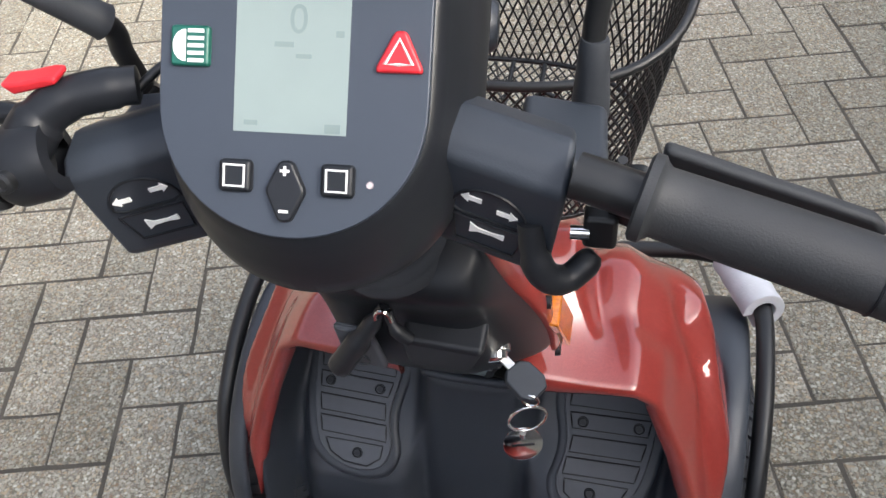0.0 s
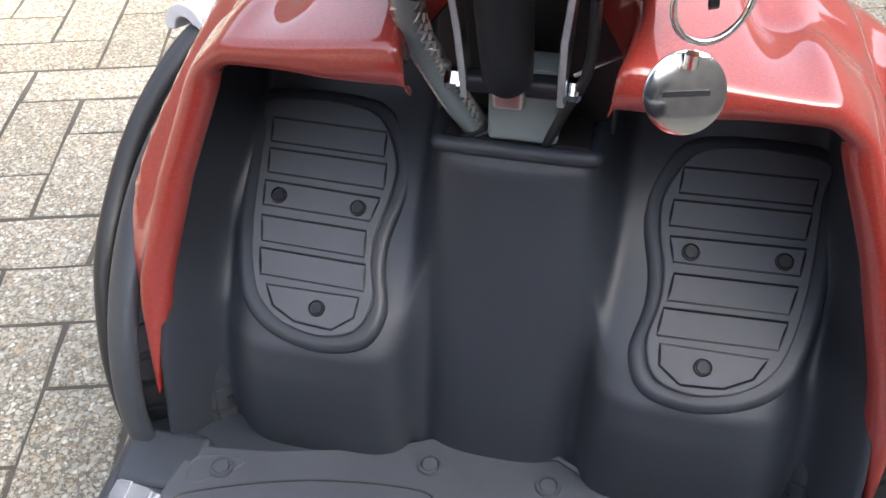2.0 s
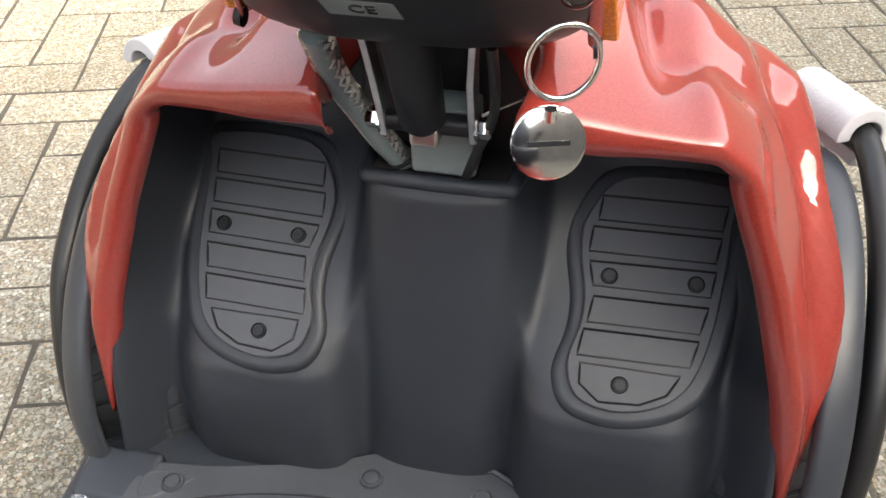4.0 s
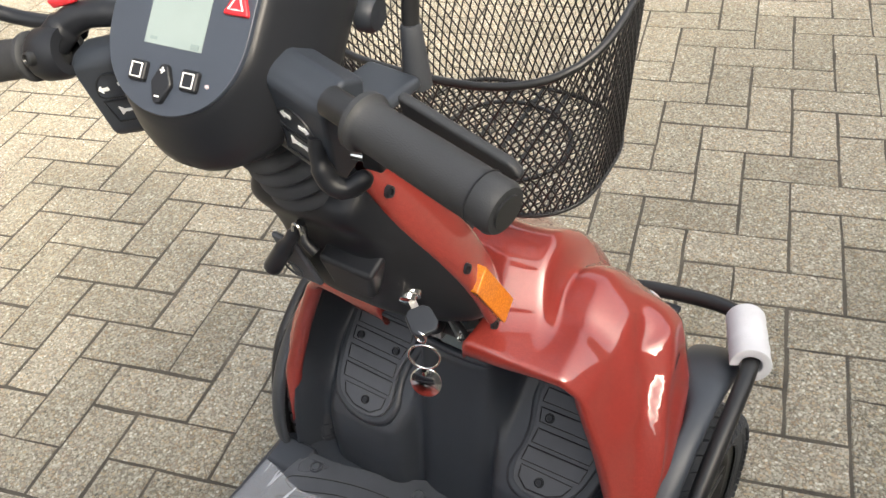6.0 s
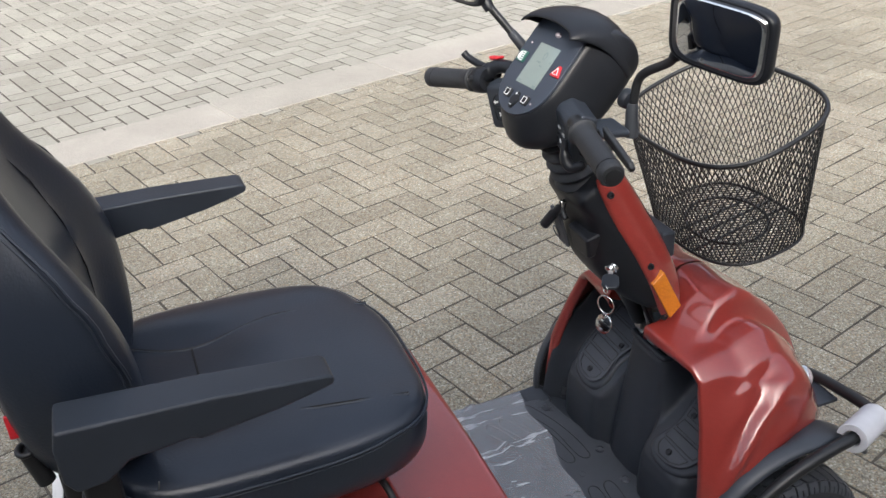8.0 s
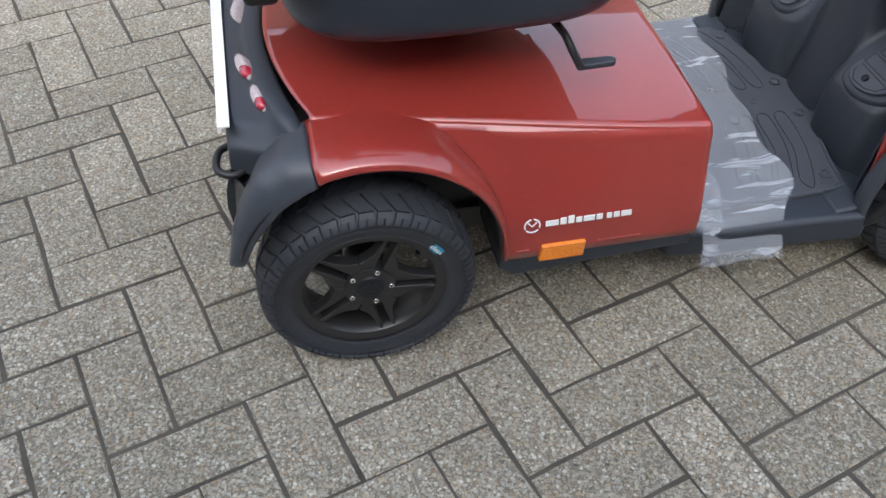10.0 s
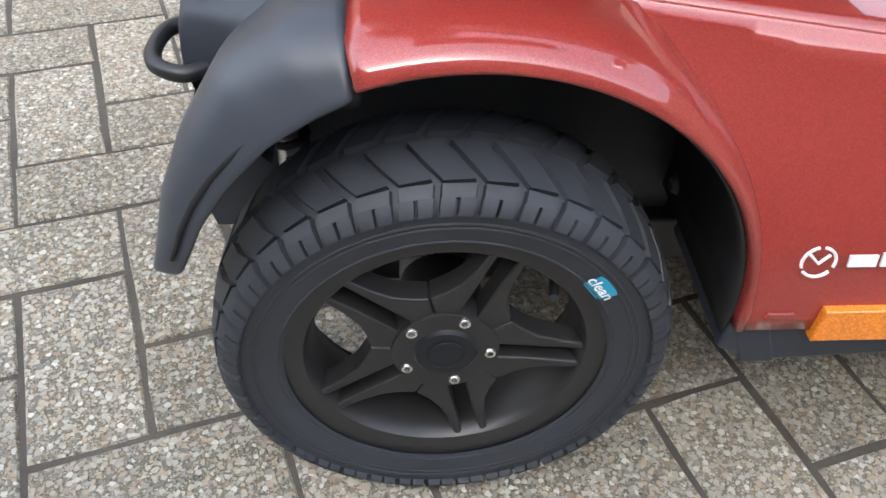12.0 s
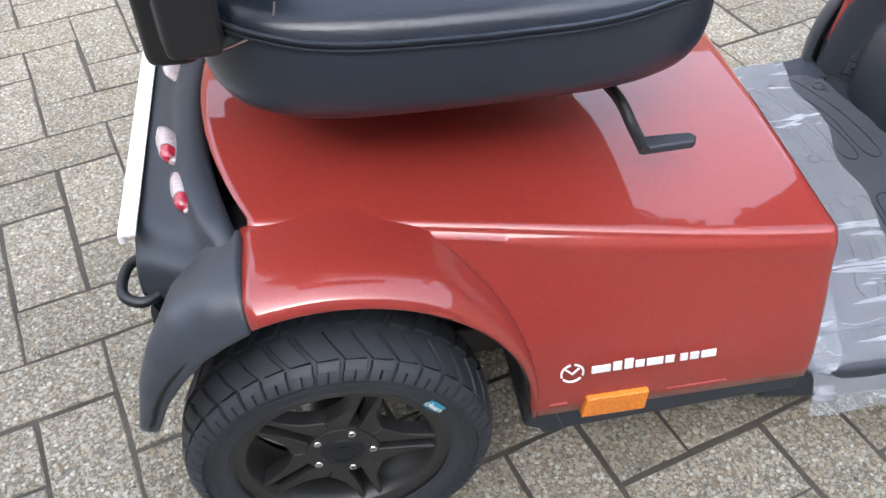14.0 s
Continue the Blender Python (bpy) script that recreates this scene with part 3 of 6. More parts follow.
def rear_body():
    rows = []
    ys = [-0.060 + 0.58 * i / 72 for i in range(73)]
    for y in ys:
        xe, ze = body_edge(y)
        zl = body_low(y)
        if zl > 0.2:
            zl = min(zl + 0.004, ze - 0.018)
        right = []
        K = 16
        for j in range(K):
            z = lerp(zl, ze - 0.012, j / (K - 1))
            right.append((body_x(y, z), y, z))
        for j in range(1, 7):
            a = j / 6 * math.pi / 2
            right.append((xe + 0.012 * math.cos(a), y, ze - 0.012 + 0.012 * math.sin(a)))
        for j in range(1, 9):
            t = j / 8
            x = xe * (1 - t)
            right.append((x, y - 0.048 * (1 - (x / xe) ** 2) * smooth(0.12, -0.06, y), ze + 0.010 * math.sin(t * math.pi / 2)))
        left = [(-x, yy, z) for x, yy, z in right[:-1]][::-1]
        rows.append(right + left)
    # the rounded front edge
    last = rows[-1]
    for dy, inset in ((0.005, 0.003), (0.008, 0.010)):
        rows.append([(x * (1 - inset / 0.33), y + dy, z - (inset if z > 0.33 else 0)) for x, y, z in last])
    ob = loft("rear_body", rows, M_RED, scooter, "glossy red metallic body shell over the rear wheels", cap=False)
    thick(ob, 0.004)
    sharp(ob, 50)
    fr = rows[-1]
    n = len(fr)
    front = mesh_object("front_panel", [(x, y - 0.001, z) for x, y, z in fr] + [(x * 0.98, y - 0.03 * (1 - (z - 0.17) / 0.25), 0.165) for x, y, z in fr],
                        [(i, i + 1, n + i + 1, n + i) for i in range(n - 1)], M_RED, scooter, "red upright panel below the seat")
    return ob


rear_body()


def arch_section(a, side, n=11):
    """The flared edge over the rear wheel at the angle a: from its crease down to the lip and in."""
    deg = math.degrees(a)
    lip = Vector((0.338, ARC_Y + ARC_R * math.cos(a), ARC_Z + ARC_R * math.sin(a)))
    wide = table(deg, [(0, 0.003), (25, 0.009), (42, 0.0125), (60, 0.0165), (75, 0.018), (111, 0.018)])
    cy, cz = ARC_Y + (ARC_R + wide) * math.cos(a), ARC_Z + (ARC_R + wide) * math.sin(a)
    xe, ze = body_edge(max(-0.06, cy))
    cz2 = min(cz, ze - 0.006)
    xc = body_x(max(-0.06, cy), min(cz2, ze - 0.008)) + 0.001
    over = smooth(48, 80, deg) * (1 - 0.75 * smooth(88, 111, deg))
    crease = Vector((xc, cy, cz2)).lerp(Vector((xe - 0.030, cy, ze + 0.0010)), over)
    nrm = Vector((0.6, 0.8 * math.cos(a), 0.8 * math.sin(a)))
    pts = []
    for i in range(n):
        s = i / (n - 1)
        p = crease.lerp(lip, s) + nrm * ((lip - crease).length * lerp(0.13, 0.11, over) * math.sin(math.pi * s ** lerp(1.35, 1.9, over)))
        pts.append(p)
    pts.append(lip + Vector((-0.001, -0.003 * math.cos(a), -0.003 * math.sin(a))))
    pts.append(lip + Vector((-0.014, -0.005 * math.cos(a), -0.005 * math.sin(a))))
    return [Vector((side * p.x, p.y, p.z)) for p in pts]


def arch_flare(side):
    rows = [arch_section(radians(lerp(110.0, 0.0, i / 40)), side) for i in range(41)]
    rows.append([Vector((p.x, p.y, p.z - 0.015)) for p in rows[-1]])
    ob = loft("arch_flare", rows, M_RED, scooter, "raised red flare round the rear wheel arch")
    thick(ob, 0.003)


for sd in (1, -1):
    arch_flare(sd)


def arch_liner(side):
    rows = []
    for i in range(25):
        a = radians(-8 + 172 * i / 24)
        r = ARC_R - 0.006
        rows.append([(side * x, ARC_Y + r * math.cos(a), ARC_Z + r * math.sin(a)) for x in (0.328, 0.28, 0.2, 0.15)])
    ob = loft("wheel_arch_liner", rows, M_BLACK_PAINT, scooter, "dark inner wheel arch")
    thick(ob, 0.003, 1)
    pts = [(side * 0.152, ARC_Y + 0.21 * math.cos(radians(a)), ARC_Z + 0.203 * math.sin(radians(a))) for a in range(-20, 201, 10)]
    mesh_object("arch_inner_wall", pts, [tuple(range(len(pts)))], M_BLACK, scooter)


for sd in (1, -1):
    arch_liner(sd)
    lathe("arch_bolt", [(0.0, 0.003), (0.003, 0.003), (0.004, 0.0045), (0.006, 0.004), (0.0075, 0.001), (0.0085, 0.0)], axis_frame((sd * 0.205, 0.191, 0.228), (0, -1.0, -0.07)), M_STEEL, scooter, "bright washer bolt", 20)


def rear_fender(side):
    """The black tail of the wheel arch, curving down behind the wheel, as a shell with a rounded end."""
    edge = [(0.0, (-0.062, 0.399)), (0.2, (-0.088, 0.383)), (0.4, (-0.115, 0.363)), (0.6, (-0.143, 0.330)), (0.8, (-0.163, 0.300)), (1.0, (-0.180, 0.262))]
    crown = [(0.0, (-0.066, 0.430)), (0.2, (-0.103, 0.421)), (0.4, (-0.143, 0.394)), (0.6, (-0.170, 0.350)), (0.8, (-0.189, 0.302)), (1.0, (-0.199, 0.254))]
    rows = []
    N = 24
    for i in range(N + 4):
        t = min(1.0, i / (N - 1))
        past, k = ((0.0, 1.0), (0.0060, 0.92), (0.0115, 0.74), (0.0150, 0.45), (0.0165, 0.15))[max(0, i - N + 1)]
        e = Vector((lerp(0.336, 0.326, t), table(t, [(q, p[0]) for q, p in edge]), table(t, [(q, p[1]) for q, p in edge])))
        c = Vector((lerp(0.285, 0.295, t), table(t, [(q, p[0]) for q, p in crown]), table(t, [(q, p[1]) for q, p in crown])))
        n = Vector((0, c.y - ARC_Y, c.z - 0.19)).normalized()
        down = Vector((0, n.z, -n.y)) * -1
        if down.z > 0:
            down = -down
        mid = e.lerp(c, lerp(0.55, 0.5, t)) + Vector((lerp(0.010, 0.005, t), 0, 0)) + n * lerp(0.004, 0.006, t)
        inn = Vector((lerp(0.222, 0.270, smooth(0, 0.7, t)), c.y, c.z)) - n * lerp(0.003, 0.010, t)
        line = smooth_path([e, mid, c, inn], 4)
        hub = (mid + c) / 2
        outer = [hub + (p - hub) * k + down * past for p in line]
        inner = [hub + (p - hub) * k * 0.95 - n * 0.007 + down * past for p in line]
        rows.append([(side * p.x, p.y, p.z) for p in outer + inner[::-1]])
    ob = loft("rear_fender", rows, M_FENDER, scooter, "matt black plastic rear mudguard", close_v=True, cap=True)
    subdivided(ob, 1)
    rows = []
    for i in range(9):
        t = i / 8
        a = radians(lerp(128, 158, t))
        r = lerp(0.200, 0.180, t)
        k = 1.0 if t < 0.8 else 0.7
        rows.append([(side * (0.252 + 0.017 * k * math.cos(q)), ARC_Y + r * math.cos(a) + 0.007 * k * math.sin(q), 0.205 + r * math.sin(a) + 0.004 * math.sin(q)) for q in [2 * math.pi * m / 14 for m in range(14)]])
    loft("fender_flap", rows, M_BLACK, scooter, "", close_v=True, cap=True)


for sd in (1, -1):
    rear_fender(sd)


def tail():
    """Black tail panel with lamp pods, a pale reflective strip and a towing eye."""
    rows = []
    for i in range(41):
        x = -0.268 + 0.536 * i / 40
        ax = abs(x)
        drop = 0.022 * smooth(0.21, 0.268, ax)
        edge = -0.058 - 0.048 * (1 - (ax / 0.27) ** 2)
        step = table(ax, [(0.0, -0.137), (0.10, -0.133), (0.15, -0.126), (0.21, -0.108), (0.268, -0.082)])
        row = []
        for y, z in ((edge, 0.426), (edge - 0.004, 0.436), (lerp(edge, step, 0.5), 0.438), (step + 0.004, 0.437), (step, 0.434), (step - 0.007, 0.420), (step - 0.012, 0.416), (min(-0.150, step - 0.03), 0.410), (-0.176, 0.406), (-0.180, 0.398), (-0.180, 0.345), (-0.172, 0.31), (-0.12, 0.30)):
            row.append((x * (1.0 if y > -0.12 else lerp(1.0, 0.80, smooth(-0.12, -0.17, y))), y, z - drop * (1 if z > 0.38 else 0)))
        rows.append(row)
    for q in (0, -1):
        rows.insert(0 if q == 0 else len(rows), [(x * 1.004, y, min(z, 0.345)) for x, y, z in rows[q]])
    ob = loft("tail_panel", rows, M_BLACK, scooter, "matt black tail panel behind the red body")
    subdivided(ob, 1)
    st = prism("reflective_strip", [(-0.202, 0.0), (0.202, 0.0), (0.202, 0.012), (-0.202, 0.012)], lambda a, b, d: Vector((a, -0.1855 + d, 0.402 + b)), -0.003, 0.002, M_WHITE, scooter, "white reflective strip along the tail", 0.001)
    prism("strip_top", [(-0.202, 0.0), (0.202, 0.0), (0.202, 0.013), (-0.202, 0.013)], lambda a, b, d: Vector((a, -0.184 + b, 0.4125 + d)), -0.002, 0.001, M_WHITE, scooter, "", 0.0006)
    for sd in (1, -1):
        for cx, cy, cz in ((0.084, -0.143, 0.430), (0.158, -0.126, 0.424)):
            fr = axis_frame((sd * cx, cy, cz), (sd * 0.15, -0.66, 0.74), (sd * 0.95, 0.22, 0.0))
            lens = lathe("rear_lamp", [(0.0, 0.010), (0.006, 0.009), (0.010, 0.006), (0.012, 0.0), (0.012, -0.012)], fr @ Matrix.Diagonal((0.92, 2.75, 1, 1)), M_CLEARLENS, scooter, "oval rear lamp with clear and red lens", 28)
            lathe("red_lens", [(0.0, 0.0115), (0.006, 0.0105), (0.009, 0.0075), (0.0102, 0.001)], fr @ Matrix.Translation((0, 0.017, -0.001)) @ Matrix.Diagonal((0.92, 1.4, 1, 1)), M_REDLENS, lens, "red lens", 20)
    tube("towing_eye", smooth_path([(0.165, -0.165, 0.352), (0.175, -0.192, 0.351), (0.200, -0.2, 0.350), (0.222, -0.196, 0.349), (0.232, -0.178, 0.348), (0.224, -0.162, 0.348)]), 0.006, M_BLACK_PAINT, scooter, "black steel towing eye")
    box("tail_bracket", (0.0, -0.10, 0.32), (0.34, 0.14, 0.05), M_BLACK, scooter, "", 0.008)


tail()


def side_marks():
    """Marks on the right flank: reflector, ridge lines, round mark and a line of white print."""
    for sd in (1, -1):
        fr = axis_frame((sd * 0.3385, 0.298, 0.2075), (sd, 0, 0.06))
        ex = Vector((0, 1, 0))
        ez = Vector((-0.06 * sd, 0, 1))
        o = Vector((sd * 0.3365, 0.298, 0.208))
        prism("side_reflector", [(-0.037, -0.0145), (0.035, -0.0145), (0.037, 0.0145), (-0.033, 0.0145)], lambda a, b, d: o + ex * a + ez * b + Vector((sd * d, 0, 0)), -0.004, 0.0065, M_ORANGE, scooter, "orange plastic side reflector", 0.0015)
        for a, b in ((-0.075, -0.050), (0.055, 0.13)):
            prism("panel_ridge", [(a, 0.004), (b, 0.004), (b - 0.003, 0.009), (a + 0.003, 0.009)], lambda p, q, d: o + ex * p + ez * q + Vector((sd * d, 0, 0)), -0.003, 0.002, M_RED, scooter, "", 0.001)
    o = Vector((0.3355, 0.2465, 0.266))
    ez = Vector((-0.16, 0, 1)).normalized()
    ex = Vector((0, 1, 0))
    out = ex.cross(ez)

    def flat(p, q, d):
        return o + ex * p + ez * q + out * d
    ring = []
    for k in range(3):
        a0 = radians(100 + 120 * k)
        pts = [flat(0.0118 * math.cos(a0 + radians(t)), 0.0118 * math.sin(a0 + radians(t)), 0) for t in range(0, 101, 10)]
        tube("round_mark", pts, 0.0012, M_WHITE, scooter, "white ring mark", 6)
    tube("round_mark", [flat(-0.007, 0.006, 0), flat(0.0, -0.001, 0), flat(0.007, 0.006, 0)], 0.0012, M_WHITE, scooter, "", 6)
    x = 0.021
    for wdt, h in ((0.017, 0.0), (0.009, 0.002), (0.009, 0.004), (0.009, 0.0), (0.015, 0.0), (0.009, 0.0), (0.003, -0.001), (0.008, 0.0), (0.009, 0.0), (0.014, 0.0)):
        if wdt > 0.004:
            prism("print_bar", [(x, -0.0045), (x + 1.36 * wdt - 0.003, -0.0045), (x + 1.36 * wdt - 0.003, 0.0045 + h), (x, 0.0045 + h)], lambda p, q, d: flat(p, q + 0.0006, d), -0.001, 0.0008, M_WHITE, scooter)
        x += 1.36 * wdt


side_marks()

# ---- floor and footwell ----
def floor_pan():
    poly = [(-0.30, 0.50), (0.30, 0.50), (0.315, 0.60), (0.318, 0.74), (0.325, 0.855), (0.26, 0.90), (-0.26, 0.90), (-0.325, 0.855), (-0.318, 0.74), (-0.315, 0.60)]
    prism("floor_pan", poly, lambda a, b, d: Vector((a, b, d)), 0.105, 0.166, M_BLACK, scooter, "black moulded foot platform", 0.012, 4)
    # chassis beam and sill under the body
    box("chassis", (0, 0.47, 0.135), (0.34, 1.16, 0.05), M_BLACK_PAINT, scooter, "", 0.004)
    for sd in (1, -1):
        prism("sill", [(0.205, 0.2), (0.52, 0.2), (0.52, 0.172), (0.23, 0.158), (0.20, 0.175)], lambda a, b, d: Vector((sd * d, a, b)), 0.20, 0.332, M_BLACK, scooter, "black sill below the body", 0.004)
        prism("sill_drop", [(0.205, 0.20), (0.235, 0.20), (0.25, 0.158), (0.222, 0.158)], lambda a, b, d: Vector((sd * d, a, b)), 0.20, 0.333, M_BLACK, scooter, "", 0.003)
        box("axle_box", (sd * 0.15, 0.0, 0.17), (0.12, 0.12, 0.09), M_BLACK_PAINT, scooter, "", 0.01)
        tube("front_axle_arm", [(sd * 0.05, 1.0, 0.16), (sd * 0.2, 1.037, 0.165)], 0.018, M_BLACK_PAINT, scooter)
    tube("suspension_spring", [(0.17 + 0.016 * math.cos(i * 0.7), -0.12 + 0.016 * math.sin(i * 0.7), 0.24 + i * 0.0016) for i in range(60)], 0.0035, M_BLACK_PAINT, scooter, "black coil spring", 6)
    tube("shock_absorber", [(0.17, -0.12, 0.22), (0.17, -0.12, 0.36)], 0.009, M_STEEL, scooter, "")


floor_pan()


def mat_outline():
    right = [(0.0, 0.884), (0.055, 0.890), (0.075, 0.880), (0.13, 0.862), (0.19, 0.848), (0.255, 0.840), (0.262, 0.80), (0.262, 0.52)]
    return right + [(-x, y) for x, y in right[::-1][:-1]]


def floor_mat():
    out = mat_outline()
    ob = prism("floor_mat", out, lambda a, b, d: Vector((a, b, d)), 0.165, 0.174, M_MAT, scooter, "dark grey rubber floor mat with raised ribs", 0.003)
    for sd in (1, -1):
        for k in range(4):
            y0 = 0.835 - 0.036 * k
            pts = []
            x0, x1 = 0.05, 0.245 - 0.008 * k
            loop = [(x0, y0), ((x0 + x1) / 2, y0 - 0.010), (x1, y0 - 0.045), (x1 - 0.02, y0 - 0.062), ((x0 + x1) / 2, y0 - 0.034), (x0, y0 - 0.024)]
            pts = [(sd * a, b, 0.174) for a, b in loop]
            tube("mat_rib", smooth_path(pts, 5, True), 0.0013, M_BLACK_SMOOTH, ob, "", 5, True)
        for x, y in ((0.05, 0.861), (0.222, 0.822), (0.05, 0.73)):
            lathe("mat_button", [(0.0, 0.003), (0.006, 0.003), (0.0075, 0.001), (0.0085, 0.0035), (0.010, 0.0035), (0.011, 0.0)], Matrix.Translation((sd * x, y, 0.1735)), M_MAT, ob, "", 20)
        tube("mat_patch_edge", smooth_path([(sd * 0.205, 0.832, 0.174), (sd * 0.245, 0.828, 0.174), (sd * 0.247, 0.806, 0.174), (sd * 0.232, 0.806, 0.174)], 5, True), 0.0012, M_MAT, ob, "", 5, True)
    tube("mat_mark", [(0.0 + 0.007 * math.cos(a / 8 * math.pi), 0.79 + 0.007 * math.sin(a / 8 * math.pi), 0.174) for a in range(16)], 0.001, M_MAT, ob, "", 5, True)
    tube("mat_edge", [(a, b, 0.175) for a, b in out[:7]], 0.003, M_MAT, ob, "", 6)


floor_mat()

PAD_X = 0.146


def well(x, v):
    """The moulded front wall of the footwell: x across, v up the wall from floor to hood."""
    ax = abs(x)
    cx = PAD_X + 0.034 * smooth(0.48, 0.95, v)
    pod = math.exp(-(abs(ax - cx) / 0.083) ** 6)
    tun = 1 - smooth(0.052, 0.080, ax)
    side = smooth(lerp(0.222, 0.240, smooth(0.34, 0.55, v)), 0.278, ax)
    # three runs of (y, z) by height
    P = [(0.862, 0.150), (0.858, 0.21), (0.860, 0.260), (0.866, 0.285), (0.886, 0.306), (0.93, 0.340), (0.98, 0.380), (1.03, 0.422), (1.07, 0.50)]
    W = [(0.900, 0.150), (0.905, 0.20), (0.915, 0.250), (0.925, 0.290), (0.937, 0.320), (0.955, 0.360), (0.985, 0.400), (1.03, 0.440), (1.07, 0.50)]
    T = [(0.876, 0.150), (0.885, 0.21), (0.893, 0.26), (0.901, 0.31), (0.909, 0.366), (0.915, 0.412), (0.919, 0.445), (0.928, 0.458), (0.955, 0.460)]
    S = [(0.838, 0.150), (0.842, 0.20), (0.850, 0.26), (0.862, 0.31), (0.878, 0.36), (0.90, 0.40), (0.925, 0.43), (0.95, 0.46), (0.98, 0.48)]
    f = v * 8
    i = min(7, int(f))
    t = f - i

    def at(r):
        return lerp(r[i][0], r[i + 1][0], t), lerp(r[i][1], r[i + 1][1], t)
    y, z = at(W)
    for wgt, r in ((pod, P), (tun, T), (side, S)):
        a, b = at(r)
        y, z = lerp(y, a, wgt), lerp(z, b, wgt)
    y += 0.020 * tun * min(1.0, ax / 0.07) ** 3
    return Vector((math.copysign(ax if ax < 0.2 else 0.2 + (ax - 0.2) * lerp(1.08, 0.4, v ** 1.4), x), y, z))


def footwell():
    rows = []
    for i in range(121):
        x = -0.272 + 0.544 * i / 120
        rows.append([well(x, j / 40) for j in range(41)])
    ob = loft("footwell", rows, M_BLACK, scooter, "black moulded footwell with two raised foot rests")
    thick(ob, 0.003, 1)
    # rim of the tunnel mouth, with a near-black slab painting the shade inside
    box("tunnel_opening", (0.0, 0.957, 0.4605), (0.10, 0.050, 0.004), M_GAPDARK, scooter, "", 0.001)
    tube("tunnel_lip", smooth_path([(-0.056, 0.985, 0.456), (-0.055, 0.937, 0.457), (-0.042, 0.927, 0.458), (0.042, 0.927, 0.458), (0.055, 0.937, 0.457), (0.056, 0.985, 0.456)], 6), 0.006, M_BLACK, scooter)


footwell()


def foot_pad(sd):
    """Rubber pad on the sloping foot rest, kidney-shaped, with ribs and screws."""
    def on(a, b, h=0.0):
        # a: outwards from the pad's middle, b: up the slope
        t0 = Vector((0, 0.879, 0.3055))
        up = Vector((0, 0.7826, 0.6225))
        nr = Vector((0, -0.6225, 0.7826))
        return Vector((sd * (PAD_X + a + 0.17 * (b - 0.013)) + 0.003, 0, 0)) + t0 + up * b + nr * (h + 0.004)
    out = [(0.0, -0.008), (0.030, -0.001), (0.048, 0.015), (0.055, 0.040), (0.056, 0.075), (0.053, 0.11), (0.048, 0.15), (0.042, 0.178), (-0.040, 0.178), (-0.062, 0.145), (-0.060, 0.115), (-0.047, 0.080), (-0.043, 0.055), (-0.044, 0.025), (-0.030, 0.0)]
    out = [(p.x, p.y) for p in smooth_path([(a, b, 0) for a, b in out], 4, True)]
    wide = [(a * 1.26 + 0.001, 0.085 + (b - 0.085) * 1.13) for a, b in out]
    prism("foot_rest", wide, lambda a, b, d: on(a, b, d), -0.10, -0.0035, M_BLACK, scooter, "raised moulded foot rest under the pad", 0.009, 4)
    pad = prism("foot_pad", out, lambda a, b, d: on(a, b, d), -0.006, 0.0025, M_MAT, scooter, "dark grey rubber foot pad with ribs and three screws", 0.002, 2)
    loops = [[(-0.034, 0.026), (0.042, 0.026), (0.036, 0.010), (0.018, 0.0), (-0.012, -0.002), (-0.030, 0.010)]]
    for k in range(2):
        b = 0.0315 + 0.0265 * k
        loops.append([(-0.038, b), (0.047, b + 0.002), (0.048, b + 0.0225), (-0.039, b + 0.0205)])
    loops.append([(-0.042, 0.087), (0.047, 0.089), (0.046, 0.109), (-0.050, 0.106)])
    for k in range(2):
        b = 0.114 + 0.026 * k
        loops.append([(-0.053, b), (0.044 - 0.002 * k, b + 0.002), (0.043 - 0.002 * k, b + 0.022), (-0.055, b + 0.020)])
    for lp in loops:
        fine = []
        for i in range(len(lp)):
            p, q = lp[i], lp[(i + 1) % len(lp)]
            fine += [on(lerp(p[0], q[0], t / 4), lerp(p[1], q[1], t / 4), 0.0026) for t in range(4)]
        tube("pad_rib", fine, 0.0010, M_BLACK_SMOOTH, pad, "", 5, True)
    for a, b in ((0.0, 0.013), (0.034, 0.098), (-0.032, 0.096)):
        fr = axis_frame(on(a, b, 0.002), (0, -0.6225, 0.7826))
        lathe("pad_screw", [(0.0, 0.002), (0.0042, 0.002), (0.0048, 0.0006), (0.0055, 0.0006), (0.0062, 0.0022), (0.007, 0.0)], fr, M_BLACK_SMOOTH, pad, "", 18)


for sd in (1, -1):
    foot_pad(sd)

# ---- front hood ----
def hood_edge(u):
    """The rear rim of the hood, u = 0 at the steering gap, 1 at the lower tip."""
    pts = [(0.0, (0.062, 0.866, 0.560)), (0.18, (0.125, 0.876, 0.548)), (0.36, (0.185, 0.884, 0.540)), (0.44, (0.212, 0.888, 0.515)), (0.6, (0.247, 0.876, 0.43)), (0.8, (0.279, 0.860, 0.33)), (1.0, (0.283, 0.850, 0.218))]
    return Vector([table(u, [(a, p[k]) for a, p in pts]) for k in range(3)])


